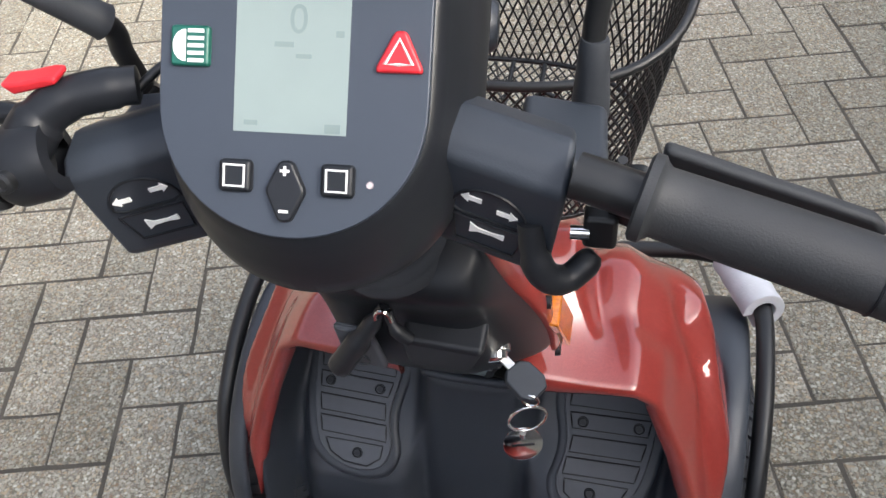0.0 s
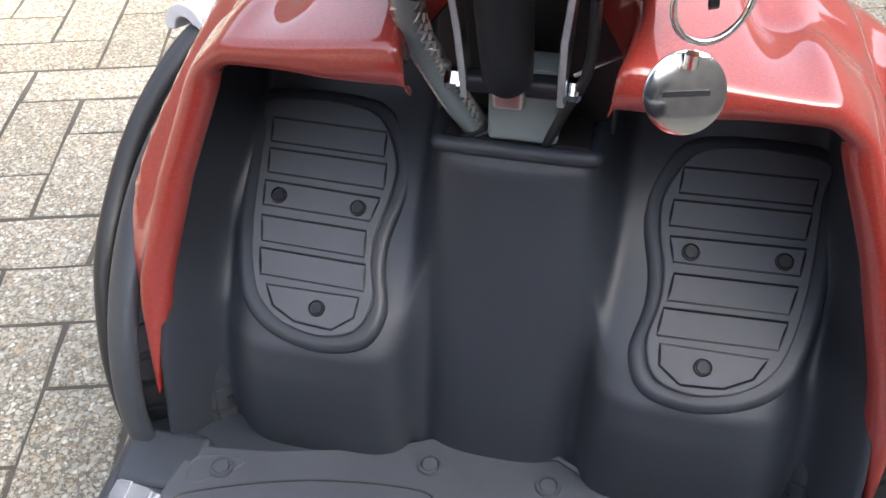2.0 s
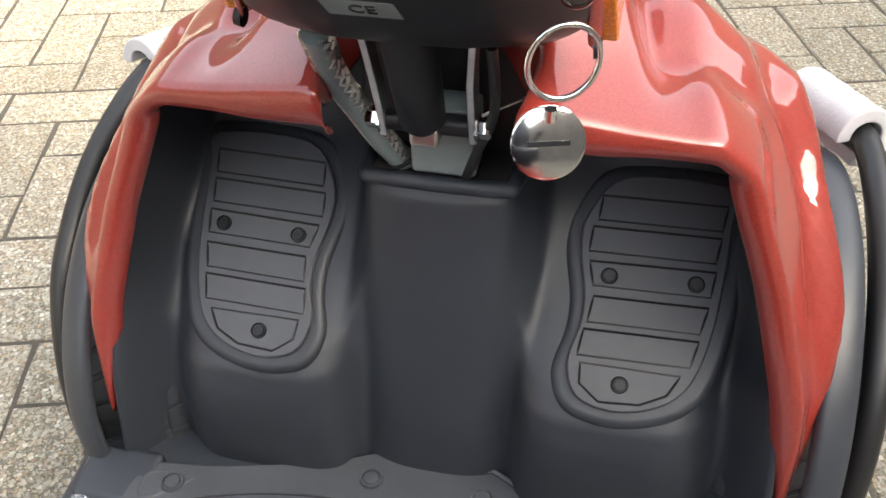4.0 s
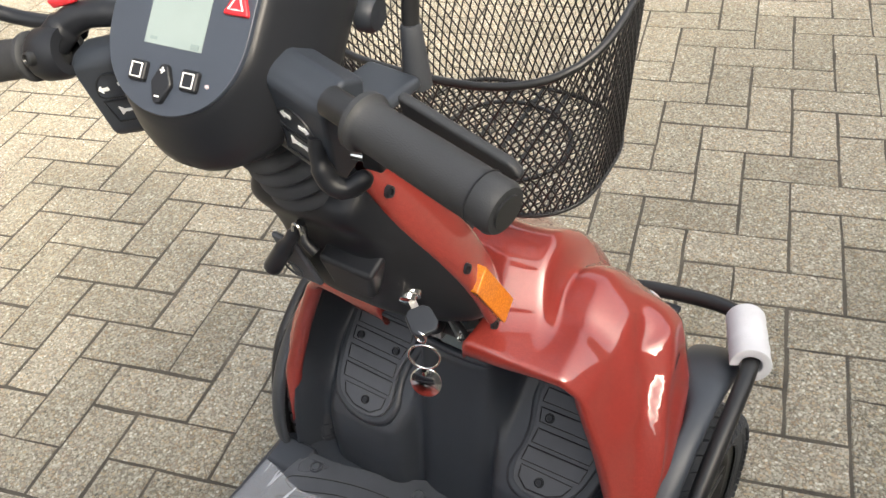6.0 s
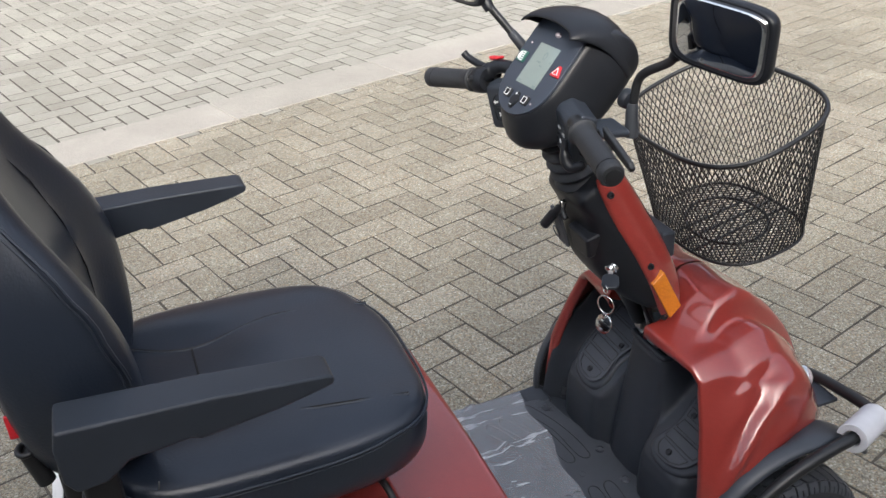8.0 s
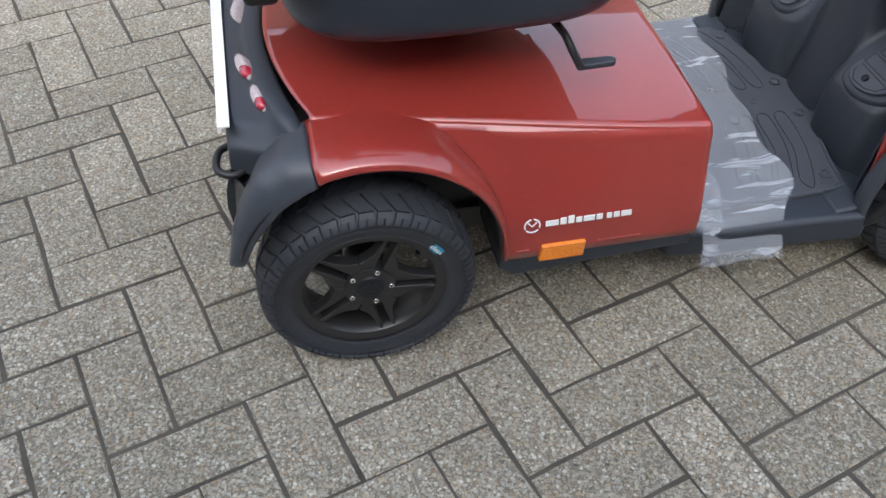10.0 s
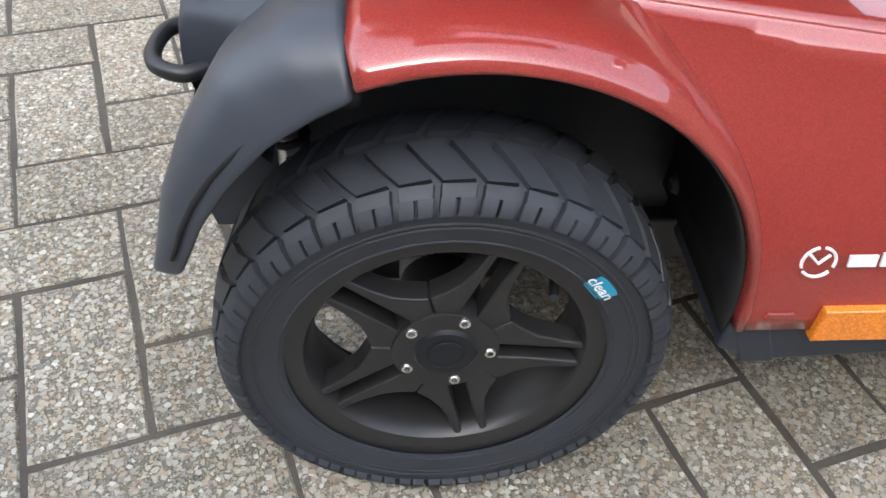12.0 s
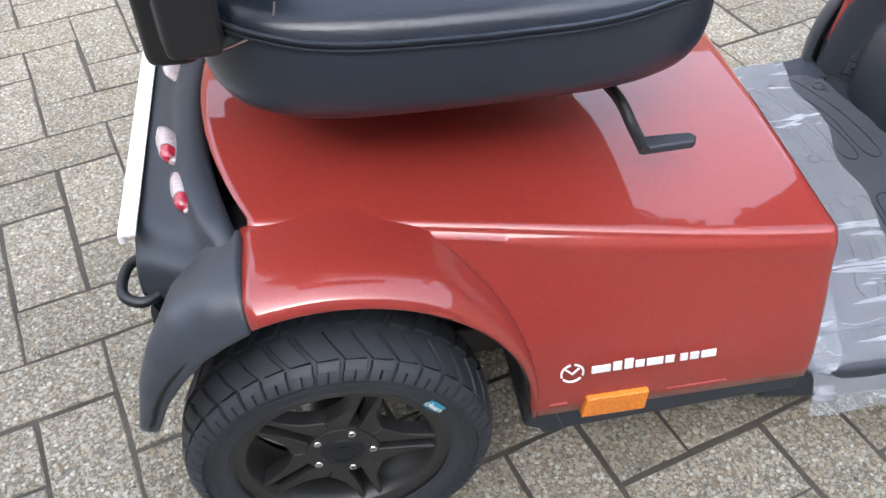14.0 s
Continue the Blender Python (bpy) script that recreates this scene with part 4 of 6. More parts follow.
def hood_surface(u, w):
    """u: from the middle over the flank; w: 0 at the rear rim, 1 at the nose."""
    e = hood_edge(u)
    # crest line ahead of the rim
    mids = [
        (0.0, [(0.0, (0.062, 0.866, 0.560)), (0.12, (0.070, 0.92, 0.578)), (0.3, (0.064, 0.985, 0.622)), (0.42, (0.056, 1.03, 0.622)), (0.54, (0.05, 1.065, 0.592)), (0.7, (0.04, 1.13, 0.545)), (0.85, (0.03, 1.205, 0.480)), (1.0, (0.02, 1.255, 0.36))]),
        (0.18, [(0.0, (0.125, 0.876, 0.548)), (0.12, (0.121, 0.935, 0.562)), (0.2, (0.114, 0.96, 0.580)), (0.3, (0.106, 0.988, 0.604)), (0.42, (0.099, 1.025, 0.621)), (0.54, (0.095, 1.065, 0.603)), (0.7, (0.09, 1.128, 0.55)), (0.85, (0.082, 1.2, 0.465)), (1.0, (0.07, 1.25, 0.35))]),
        (0.225, [(0.0, (0.14, 0.878, 0.546)), (0.12, (0.134, 0.936, 0.558)), (0.2, (0.127, 0.961, 0.573)), (0.3, (0.119, 0.988, 0.592)), (0.42, (0.113, 1.028, 0.609)), (0.54, (0.11, 1.065, 0.592)), (0.7, (0.105, 1.129, 0.534)), (0.85, (0.098, 1.198, 0.452)), (1.0, (0.085, 1.246, 0.35))]),
        (0.27, [(0.0, (0.155, 0.88, 0.544)), (0.12, (0.147, 0.938, 0.554)), (0.2, (0.14, 0.962, 0.563)), (0.3, (0.131, 0.988, 0.574)), (0.42, (0.125, 1.03, 0.58)), (0.54, (0.123, 1.065, 0.565)), (0.7, (0.119, 1.13, 0.508)), (0.85, (0.112, 1.195, 0.438)), (1.0, (0.1, 1.243, 0.35))]),
        (0.31, [(0.0, (0.169, 0.882, 0.542)), (0.12, (0.161, 0.94, 0.553)), (0.2, (0.154, 0.963, 0.568)), (0.3, (0.146, 0.988, 0.586)), (0.42, (0.14, 1.03, 0.597)), (0.54, (0.139, 1.066, 0.588)), (0.7, (0.136, 1.13, 0.529)), (0.85, (0.127, 1.192, 0.44)), (1.0, (0.115, 1.24, 0.35))]),
        (0.36, [(0.0, (0.185, 0.884, 0.54)), (0.12, (0.179, 0.943, 0.557)), (0.2, (0.174, 0.966, 0.573)), (0.3, (0.169, 0.99, 0.589)), (0.42, (0.167, 1.03, 0.599)), (0.54, (0.168, 1.068, 0.591)), (0.7, (0.163, 1.13, 0.538)), (0.85, (0.147, 1.19, 0.44)), (1.0, (0.13, 1.235, 0.35))]),
        (0.44, [(0.0, (0.212, 0.888, 0.515)), (0.12, (0.21, 0.943, 0.531)), (0.2, (0.209, 0.967, 0.543)), (0.3, (0.208, 0.995, 0.557)), (0.42, (0.209, 1.03, 0.566)), (0.54, (0.211, 1.065, 0.558)), (0.7, (0.21, 1.12, 0.508)), (0.85, (0.19, 1.17, 0.417)), (1.0, (0.17, 1.215, 0.35))]),
        (0.52, [(0.0, (0.228, 0.882, 0.475)), (0.12, (0.228, 0.932, 0.492)), (0.3, (0.229, 0.982, 0.507)), (0.42, (0.232, 1.018, 0.511)), (0.54, (0.236, 1.053, 0.507)), (0.7, (0.236, 1.105, 0.478)), (0.85, (0.215, 1.155, 0.412)), (1.0, (0.19, 1.20, 0.351))]),
        (0.6, [(0.0, (0.247, 0.876, 0.43)), (0.12, (0.252, 0.92, 0.448)), (0.3, (0.255, 0.97, 0.464)), (0.42, (0.256, 1.005, 0.470)), (0.54, (0.260, 1.04, 0.471)), (0.7, (0.258, 1.09, 0.455)), (0.85, (0.240, 1.14, 0.405)), (1.0, (0.21, 1.185, 0.352))]),
        (0.8, [(0.0, (0.279, 0.860, 0.33)), (0.12, (0.286, 0.892, 0.352)), (0.3, (0.292, 0.93, 0.390)), (0.42, (0.290, 0.962, 0.412)), (0.54, (0.289, 0.995, 0.422)), (0.7, (0.282, 1.05, 0.420)), (0.85, (0.262, 1.11, 0.395)), (1.0, (0.235, 1.155, 0.360))]),
        (1.0, [(0.0, (0.283, 0.850, 0.218)), (0.12, (0.288, 0.872, 0.268)), (0.3, (0.301, 0.902, 0.325)), (0.42, (0.307, 0.925, 0.356)), (0.54, (0.302, 0.955, 0.378)), (0.7, (0.292, 1.01, 0.392)), (0.85, (0.275, 1.07, 0.388)), (1.0, (0.25, 1.12, 0.368))]),
    ]
    cols = [(a, Vector([table(w, [(q, p[k]) for q, p in col]) for k in range(3)])) for a, col in mids]
    p = Vector([table(u, [(a, c[k]) for a, c in cols]) for k in range(3)])
    # the flank's long blade, from high at the front down to the rear tip, with a crease above it
    ub = lerp(0.94, 0.50, smooth(0.0, 0.66, w))
    win = smooth(0.03, 0.20, w) * (1 - smooth(0.66, 0.90, w))
    d = win * (0.015 * math.exp(-((u - ub) / 0.075) ** 2) - 0.010 * math.exp(-((u - ub + 0.115) / 0.055) ** 2))
    # a shallower hollow between the two steps of the top
    p.z += 0.013 * math.exp(-((u - 0.27) / 0.035) ** 2) * smooth(0.12, 0.28, w) * (1 - smooth(0.6, 0.8, w))
    # the second step of the top lies lower than the one beside the column
    p.z -= 0.030 * smooth(0.20, 0.28, u) * (1 - smooth(0.40, 0.56, u)) * smooth(0.08, 0.24, w) * (1 - smooth(0.74, 0.96, w))
    return p + Vector((0.85, -0.15, 0.5)) * d


def hood():
    """Red shell over the front wheels, open at the back for the legs."""
    us = [0.0, 0.04, 0.09, 0.14, 0.18, 0.205, 0.225, 0.245, 0.27, 0.29, 0.31, 0.335, 0.36, 0.40, 0.44, 0.47, 0.495, 0.52, 0.535, 0.55, 0.575, 0.6, 0.63, 0.67, 0.73, 0.8, 0.87, 0.94, 1.0]
    ws = [0.0, 0.02, 0.06, 0.12, 0.18, 0.24, 0.3, 0.36, 0.43, 0.5, 0.57, 0.64, 0.7, 0.76, 0.82, 0.88, 0.94, 1.0]
    for sd in (1, -1):
        rows = []
        # the inner fold beside the steering gap, which closes ahead of the column
        for f0, drop in ((0.0, 0.045), (0.45, 0.022)):
            row = []
            for i, w in enumerate([0.0, 0.0] + ws):
                p = hood_surface(0.0, w)
                if i < 2:
                    row.append((sd * p.x * 0.97, p.y + (0.016, 0.003)[i], p.z - (0.032, 0.028)[i] - drop * 0.15))
                    continue
                k = smooth(0.10, 0.26, w)
                row.append((sd * p.x * lerp(0.97, f0, k), p.y + 0.004 * (1 - k), p.z - drop * (1 - k) * (0.25 + 0.75 * smooth(0.0, 0.08, w)) + 0.006 * k * (1 - f0)))
            rows.append(row)
        for u in us:
            row = []
            for w in ws:
                p = hood_surface(u, w)
                row.append((sd * p.x, p.y, p.z))
            # the rolled rim turns in below
            e = hood_edge(u)
            k = smooth(0.38, 0.46, u)
            kt = k * (1 - 0.9 * smooth(0.82, 1.0, u))
            row.insert(0, (sd * (e.x - 0.024 * kt), e.y + 0.016, e.z - (0.021 + 0.011 * smooth(0.34, 0.0, u)) * (1 - k)))
            row.insert(1, (sd * (e.x - 0.019 * kt), e.y + 0.002, e.z - (0.017 + 0.011 * smooth(0.34, 0.0, u)) * (1 - k)))
            rows.append(row)
        ob = loft("hood_shell", rows, M_RED, scooter, "glossy red metallic front cowl half")
        thick(ob, 0.003)
        subdivided(ob, 1)


hood()
box("undertray", (0.0, 1.10, 0.362), (0.40, 0.27, 0.008), M_BLACK, scooter, "", 0.002)


def front_fender(side):
    """Black mudguard from the platform up over the front wheel, flat on top with a turned-down lip."""
    cy, cz = 1.052, 0.187
    rows = []
    for i in range(33):
        t = i / 32
        a = radians(lerp(196, 46, t))
        xi = lerp(0.290, 0.24, smooth(0.62, 0.85, t))
        row = []
        for x, r in ((xi, 0.212), (lerp(xi, 0.296, 0.5), 0.219), (0.296, 0.221), (0.306, 0.220), (0.317, 0.216), (0.322, 0.209), (0.320, 0.203)):
            row.append((side * x, cy + r * math.cos(a), cz + r * math.sin(a)))
        rows.append(row)
    ob = loft("front_fender", rows, M_FENDER, scooter, "matt black front mudguard")
    thick(ob, 0.004)
    subdivided(ob, 1)
    # black inner skirt behind the wheel down to the platform
    prism("skirt", [(0.795, 0.112), (0.85, 0.11), (0.85, 0.178), (0.795, 0.170)], lambda a, b, d: Vector((side * d, a, b)), 0.24, 0.312, M_BLACK, scooter, "", 0.008)
    rows = []
    for i in range(17):
        a = radians(lerp(126, 50, i / 16))
        rows.append([(side * x, cy + 0.206 * math.cos(a), cz + 0.206 * math.sin(a)) for x in (0.315, 0.29, 0.26)])
    thick(loft("front_arch_liner", rows, M_BLACK, scooter, ""), 0.003)


for sd in (1, -1):
    front_fender(sd)


def bumper(sd):
    path = [(0.05, 1.225, 0.355), (0.14, 1.240, 0.372), (0.22, 1.244, 0.382), (0.275, 1.238, 0.390), (0.312, 1.215, 0.398), (0.333, 1.17, 0.407), (0.343, 1.12, 0.408), (0.346, 1.06, 0.398), (0.347, 1.00, 0.377), (0.347, 0.95, 0.345), (0.347, 0.912, 0.306), (0.345, 0.882, 0.24), (0.338, 0.866, 0.180), (0.322, 0.856, 0.145), (0.292, 0.850, 0.132)]
    path = [(a - 0.008, b, c) for a, b, c in path]
    ob = tube("bumper_bar", smooth_path([(sd * a, b, c) for a, b, c in path], 6), 0.0115, M_BLACK_PAINT, scooter, "black tubular bumper bar", 14)


for sd in (1, -1):
    bumper(sd)


def foam_sleeve(sd):
    """Split packing foam tube round the bar's corner."""
    t = thing("foam_sleeve", "light grey split packing foam tube round the bumper bar", "foam sleeve", group="foam sleeves on the bumper bar")
    rows = []
    a0, a1 = Vector((sd * 0.302 - 0.006, 1.224, 0.395)), Vector((sd * 0.341 - 0.006, 1.128, 0.409))
    if sd < 0:
        a0 = a0.lerp(a1, 0.25)
    d = (a1 - a0).normalized()
    up = (Vector((0, 0, 1)) - d * d.z).normalized()
    b = d.cross(up)
    sec = []
    for k in range(25):
        a = radians(-205 + 300 * k / 24)
        sec.append((math.cos(a), math.sin(a)))
    for i in range(11):
        p = a0.lerp(a1, i / 10)
        rr = 0.027 + 0.0006 * math.sin(i * 2.1)
        ro = [p + (up * (c * rr) + b * (s * rr)) for c, s in sec]
        ri = [p + (up * (c * 0.0145) + b * (s * 0.0145)) for c, s in sec[::-1]]
        rows.append(ro + ri)
    ob = loft("tube_wall", rows, M_FOAM, t, "", close_v=True, cap=True)
    bevelled(ob, 0.002, 2, 50)
    return t


for sd in (1, -1):
    foam_sleeve(sd)
for sd in (1, -1):
    fr = axis_frame((sd * 0.180, 1.158, 0.428), (sd * 0.45, 0.85, 0.15)) @ Matrix.Scale(0.85, 4)
    hl = lathe("headlight", [(0.0, 0.018), (0.012, 0.016), (0.022, 0.010), (0.026, 0.002), (0.028, 0.0), (0.028, -0.02)], fr, M_CLEARLENS, scooter, "round headlight in a chrome ring", 28)
    lathe("ring", [(0.026, 0.003), (0.029, 0.005), (0.031, 0.0), (0.031, -0.02)], fr, M_CHROME, hl, "", 28)

# ---- steering column ----
SEAM = [(0.070, 0.766, 0.842), (0.073, 0.774, 0.822), (0.080, 0.796, 0.782), (0.087, 0.818, 0.745), (0.093, 0.836, 0.712), (0.098, 0.850, 0.684), (0.103, 0.866, 0.650), (0.106, 0.878, 0.616), (0.106, 0.888, 0.586)]


def column():
    rear = [(0.052, 0.778, 0.852), (0.058, 0.754, 0.836), (0.063, 0.742, 0.815), (0.061, 0.768, 0.785), (0.058, 0.776, 0.735), (0.054, 0.782, 0.692), (0.050, 0.797, 0.662), (0.052, 0.832, 0.622), (0.064, 0.868, 0.590)]
    rows = []
    for (xs, ys, zs), (xr, yr, zr) in zip(SEAM, rear):
        half = [(xs - 0.002, ys + 0.02, zs + 0.012), (xs - 0.001, ys, zs), (lerp(xs, xr, 0.45) + 0.002, lerp(ys, yr, 0.45), lerp(zs, zr, 0.45)), (lerp(xs, xr, 0.88) + 0.003, lerp(ys, yr, 0.85), lerp(zs, zr, 0.85)), (xr, yr + 0.002, zr), (xr - 0.010, yr - 0.003, zr), (xr * 0.45, yr - 0.004, zr)]
        rows.append(half + [(-x, y, z) for x, y, z in half[::-1]])
    rows.insert(0, [(x * 0.9, y + 0.006, z + 0.006) for x, y, z in rows[0]])
    col = loft("column_cover", rows, M_BLACK_SMOOTH, scooter, "satin black rear cover of the steering column", close_v=True, cap=True)
    subdivided(col, 2)
    fronts = [(0.058, 0.792, 0.884), (0.060, 0.812, 0.866), (0.064, 0.846, 0.818), (0.068, 0.868, 0.778), (0.073, 0.890, 0.740), (0.078, 0.908, 0.706), (0.084, 0.928, 0.662), (0.088, 0.940, 0.620), (0.088, 0.940, 0.580)]
    rows = []
    for (xs, ys, zs), (xf, yf, zf) in zip(SEAM, fronts):
        top = 0.022 if zs > 0.83 else (0.012 if zs > 0.81 else 0.0)
        half = [(xs - 0.006, ys - 0.001, zs + top), (xs + 0.003, ys + 0.002, zs + 0.001 + top), (xs + 0.004, lerp(ys, yf, 0.35), lerp(zs, zf, 0.35) + top * 0.6), (lerp(xs, xf, 0.8) + 0.003, lerp(ys, yf, 0.82), lerp(zs, zf, 0.82)), (xf, yf, zf), (xf - 0.014, yf + 0.008, zf + 0.005), (xf * 0.4, yf + 0.012, zf + 0.008)]
        rows.append(half + [(-x, y, z) for x, y, z in half[::-1]])
    rc = loft("column_front", rows, M_RED, scooter, "glossy red front cover of the steering column")
    thick(rc, 0.003)
    subdivided(rc, 1)
    for sd in (1, -1):
        for x, y, z in ((0.0795, 0.790, 0.834), (0.1015, 0.862, 0.694), (0.108, 0.893, 0.588)):
            fr = axis_frame((sd * x, y, z), (sd, 0.05, 0.1))
            lathe("cover_screw", [(0.0, -0.001), (0.003, -0.001), (0.0035, 0.001), (0.0058, 0.001), (0.0065, -0.004)], fr, M_BLACK_SMOOTH, scooter, "", 16)
        o = Vector((sd * 0.1030, 0.862, 0.662))
        lx, sx_ = Vector((sd * 0.008, 0.036, -0.073)), Vector((sd * 0.000, 0.022, 0.021))
        prism("side_reflector", [(0.0, 0.0), (1, 0), (1.0, 1.0), (0.0, 1.0)], lambda a, b, d: o + lx * a + sx_ * b + Vector((sd * d, 0, 0)), -0.006, 0.0065, M_ORANGE, scooter, "orange plastic side reflector on the column", 0.002)
    # bellows between column and head
    fr = axis_frame((0, 0.778, 0.838), (0, -0.45, 1))
    prof = []
    for i in range(41):
        t = i / 40
        prof.append((lerp(0.041, 0.039, t) + 0.0038 * math.sin(t * 5 * 2 * math.pi), lerp(0.0, 0.105, t)))
    lathe("bellows", prof, fr, M_RUBBER, scooter, "black ribbed rubber bellows", 40)
    # recessed box, charging flap and lever on the rear face
    rear_n = Vector((0, -0.955, -0.295)).normalized()
    up = Vector((0, -0.295, 0.955)).normalized()
    ex = Vector((1, 0, 0))

    def face(o):
        return lambda a, b, d: o + ex * a + up * b + rear_n * d
    prism("connector_box", [(0.000, -0.042), (0.052, -0.043), (0.068, 0.006), (0.003, 0.012)], face(Vector((0.0, 0.772, 0.752))), -0.012, 0.018, M_BLACK_SMOOTH, scooter, "", 0.006)
    tube("lever_pull", smooth_path([(0.000, 0.748, 0.796), (0.006, 0.742, 0.784), (0.016, 0.742, 0.774)], 4), [0.004] * 4 + [0.0055] * 5, M_BLACK_SMOOTH, scooter, "", 8)
    flap = prism("charging_flap", [(-0.022, -0.045), (0.013, -0.049), (0.015, 0.030), (-0.014, 0.034)], face(Vector((-0.030, 0.770, 0.748))), 0.012, 0.019, M_MAT, scooter, "black square rubber charging flap", 0.004)
    tube("flap_ring", [face(Vector((-0.034, 0.770, 0.732)))(0.010 * math.cos(i * math.pi / 10), 0.012 * math.sin(i * math.pi / 10), 0.0195) for i in range(20)], 0.0012, M_BLACK, flap, "", 6, True)
    tube("tilt_lever", smooth_path([(-0.003, 0.750, 0.798), (-0.014, 0.744, 0.781), (-0.028, 0.736, 0.760), (-0.042, 0.730, 0.739)], 5), [0.0045] * 4 + [0.007] * 4 + [0.0095] * 7 + [0.006], M_BLACK_SMOOTH, scooter, "black tilt lever", 10)
    tube("lever_spring", [(-0.002 + 0.006 * math.cos(a), 0.742, 0.792 + 0.010 * math.sin(a)) for a in [i * math.pi / 8 for i in range(9)]], 0.0016, M_CHROME, scooter, "bright wire hook", 6)
    cy = axis_frame((0.064, 0.806, 0.689), (0.25, -0.85, -0.40))
    lathe("key_lock", [(0.0, 0.010), (0.007, 0.010), (0.0095, 0.008), (0.010, 0.002), (0.013, 0.001), (0.0135, -0.012)], cy, M_CHROME, scooter, "chrome key switch", 24)
    ce = Matrix.Translation((-0.0045, 0.818, 0.638)) @ Matrix((ex, Vector((0, -0.658, 0.753)), Vector((0, -0.753, -0.658)))).transposed().to_4x4()
    prism("label_plate", [(-0.019, -0.0085), (0.019, -0.0085), (0.017, 0.0085), (-0.021, 0.0085)], lambda a, b, d: ce @ Vector((a, b, d)), -0.004, 0.0030, M_TEAL, scooter, "grey label plate", 0.0005)
    lettering("CE", 0.012, Matrix.Translation((-0.0045, 0.818, 0.638)) @ Matrix((ex, Vector((0, -0.658, 0.753)), Vector((0, -0.753, -0.658)))).transposed().to_4x4() @ Matrix.Translation((0, 0, 0.0033)), M_BLACK_PAINT, scooter)
    # steering fork below the cover
    tube("steering_post", [(-0.004, 0.86, 0.63), (-0.004, 0.890, 0.560), (-0.004, 0.903, 0.528), (-0.004, 0.905, 0.522)], [0.017, 0.0165, 0.0155, 0.012], M_BLACK_SMOOTH, scooter, "black steering post", 24)
    for sd in (1, -1):
        x0 = -0.0015 + sd * 0.0305
        prism("fork_plate", [(0.876, 0.62), (0.892, 0.62), (0.906, 0.560), (0.917, 0.530), (0.922, 0.516), (0.916, 0.506), (0.906, 0.508), (0.900, 0.530), (0.890, 0.560)], lambda a, b, d: Vector((x0 + d + sd * 0.006 * smooth(0.55, 0.60, b), a, b)), -0.0025, 0.0025, M_STEEL, scooter, "zinc steel fork plate", 0.001)
        lathe("fork_bolt", [(0.0, 0.008), (0.006, 0.008), (0.0075, 0.006), (0.0075, 0.0), (0.010, -0.001), (0.010, -0.003)], axis_frame((x0 + sd * 0.0045, 0.911, 0.519), (sd, 0, 0)), M_CHROME, scooter, "bright hexagon bolt", 6)
    tube("cross_bar", [(-0.03, 0.911, 0.519), (0.028, 0.911, 0.519)], 0.0075, M_BLACK_SMOOTH, scooter, "", 14)
    box("post_foot", (-0.003, 0.908, 0.513), (0.020, 0.018, 0.014), M_STEEL, scooter, "", 0.003)
    box("steering_block", (0.004, 0.942, 0.492), (0.048, 0.03, 0.055), M_TEAL, scooter, "grey-green painted steering block", 0.004)
    box("inner_wall", (0.0, 0.975, 0.53), (0.13, 0.012, 0.16), M_BLACK_PAINT, scooter, "", 0.004)
    sl = smooth_path([(-0.058, 0.868, 0.60), (-0.060, 0.898, 0.555), (-0.050, 0.917, 0.518), (-0.038, 0.929, 0.487), (-0.028, 0.942, 0.462), (-0.024, 0.952, 0.44)], 8)
    tube("cable_sleeve", sl, 0.0088, M_TEAL, scooter, "silvery braided cable sleeve", 16)
    for k in range(6):
        for sg in (1, -1):
            pts = []
            for i in range(0, len(sl) * 4 - 4):
                p = sl[i // 4].lerp(sl[min(len(sl) - 1, i // 4 + 1)], i % 4 / 4)
                a = 2 * math.pi * k / 6 + sg * i * 0.17
                pts.append(p + Vector((math.cos(a), 0.55 * math.sin(a), 0.83 * math.sin(a) * 0.6)) * 0.0094)
            tube("braid", pts, 0.0016, M_STEEL, scooter, "", 4)
    tube("cable_tie", [(-0.030 + 0.0115 * math.cos(i * math.pi / 8), 0.940 + 0.010 * math.sin(i * math.pi / 8), 0.466 + 0.006 * math.cos(i * math.pi / 8)) for i in range(16)], 0.0022, M_BLACK_SMOOTH, scooter, "black cable tie", 6, True)
    tube("control_cable", smooth_path([(0.046, 0.87, 0.60), (0.044, 0.90, 0.54), (0.032, 0.917, 0.500), (0.020, 0.93, 0.464)], 6), 0.0035, M_BLACK_PAINT, scooter)
    tube("wire", smooth_path([(0.036, 0.90, 0.535), (0.05, 0.905, 0.541), (0.07, 0.92, 0.545)], 5), 0.0012, M_STEEL, scooter, "", 5)


column()

# ---- control head and handlebar ----
STEER = Matrix.Translation((0, 0.78, 0)) @ pose(0, 0, 0, 0, 0, 4.0) @ Matrix.Translation((0, -0.78, 0))
FS = 0.97
HO, HX, HU = Vector((-0.0126, 0.6806, 1.0570)), Vector((1, 0, 0)), Vector((0, 0.66, 0.751)).normalized()
HN = HX.cross(HU)


def on_face(a, b, d=0.0):
    return STEER @ (HO + HX * (a * FS) + HU * (b * FS) + HN * d)


FACE = Matrix((HX, HU, HN)).transposed().to_4x4()
FACE.translation = HO
FACE = STEER @ FACE @ Matrix.Diagonal((FS, FS, 1, 1))


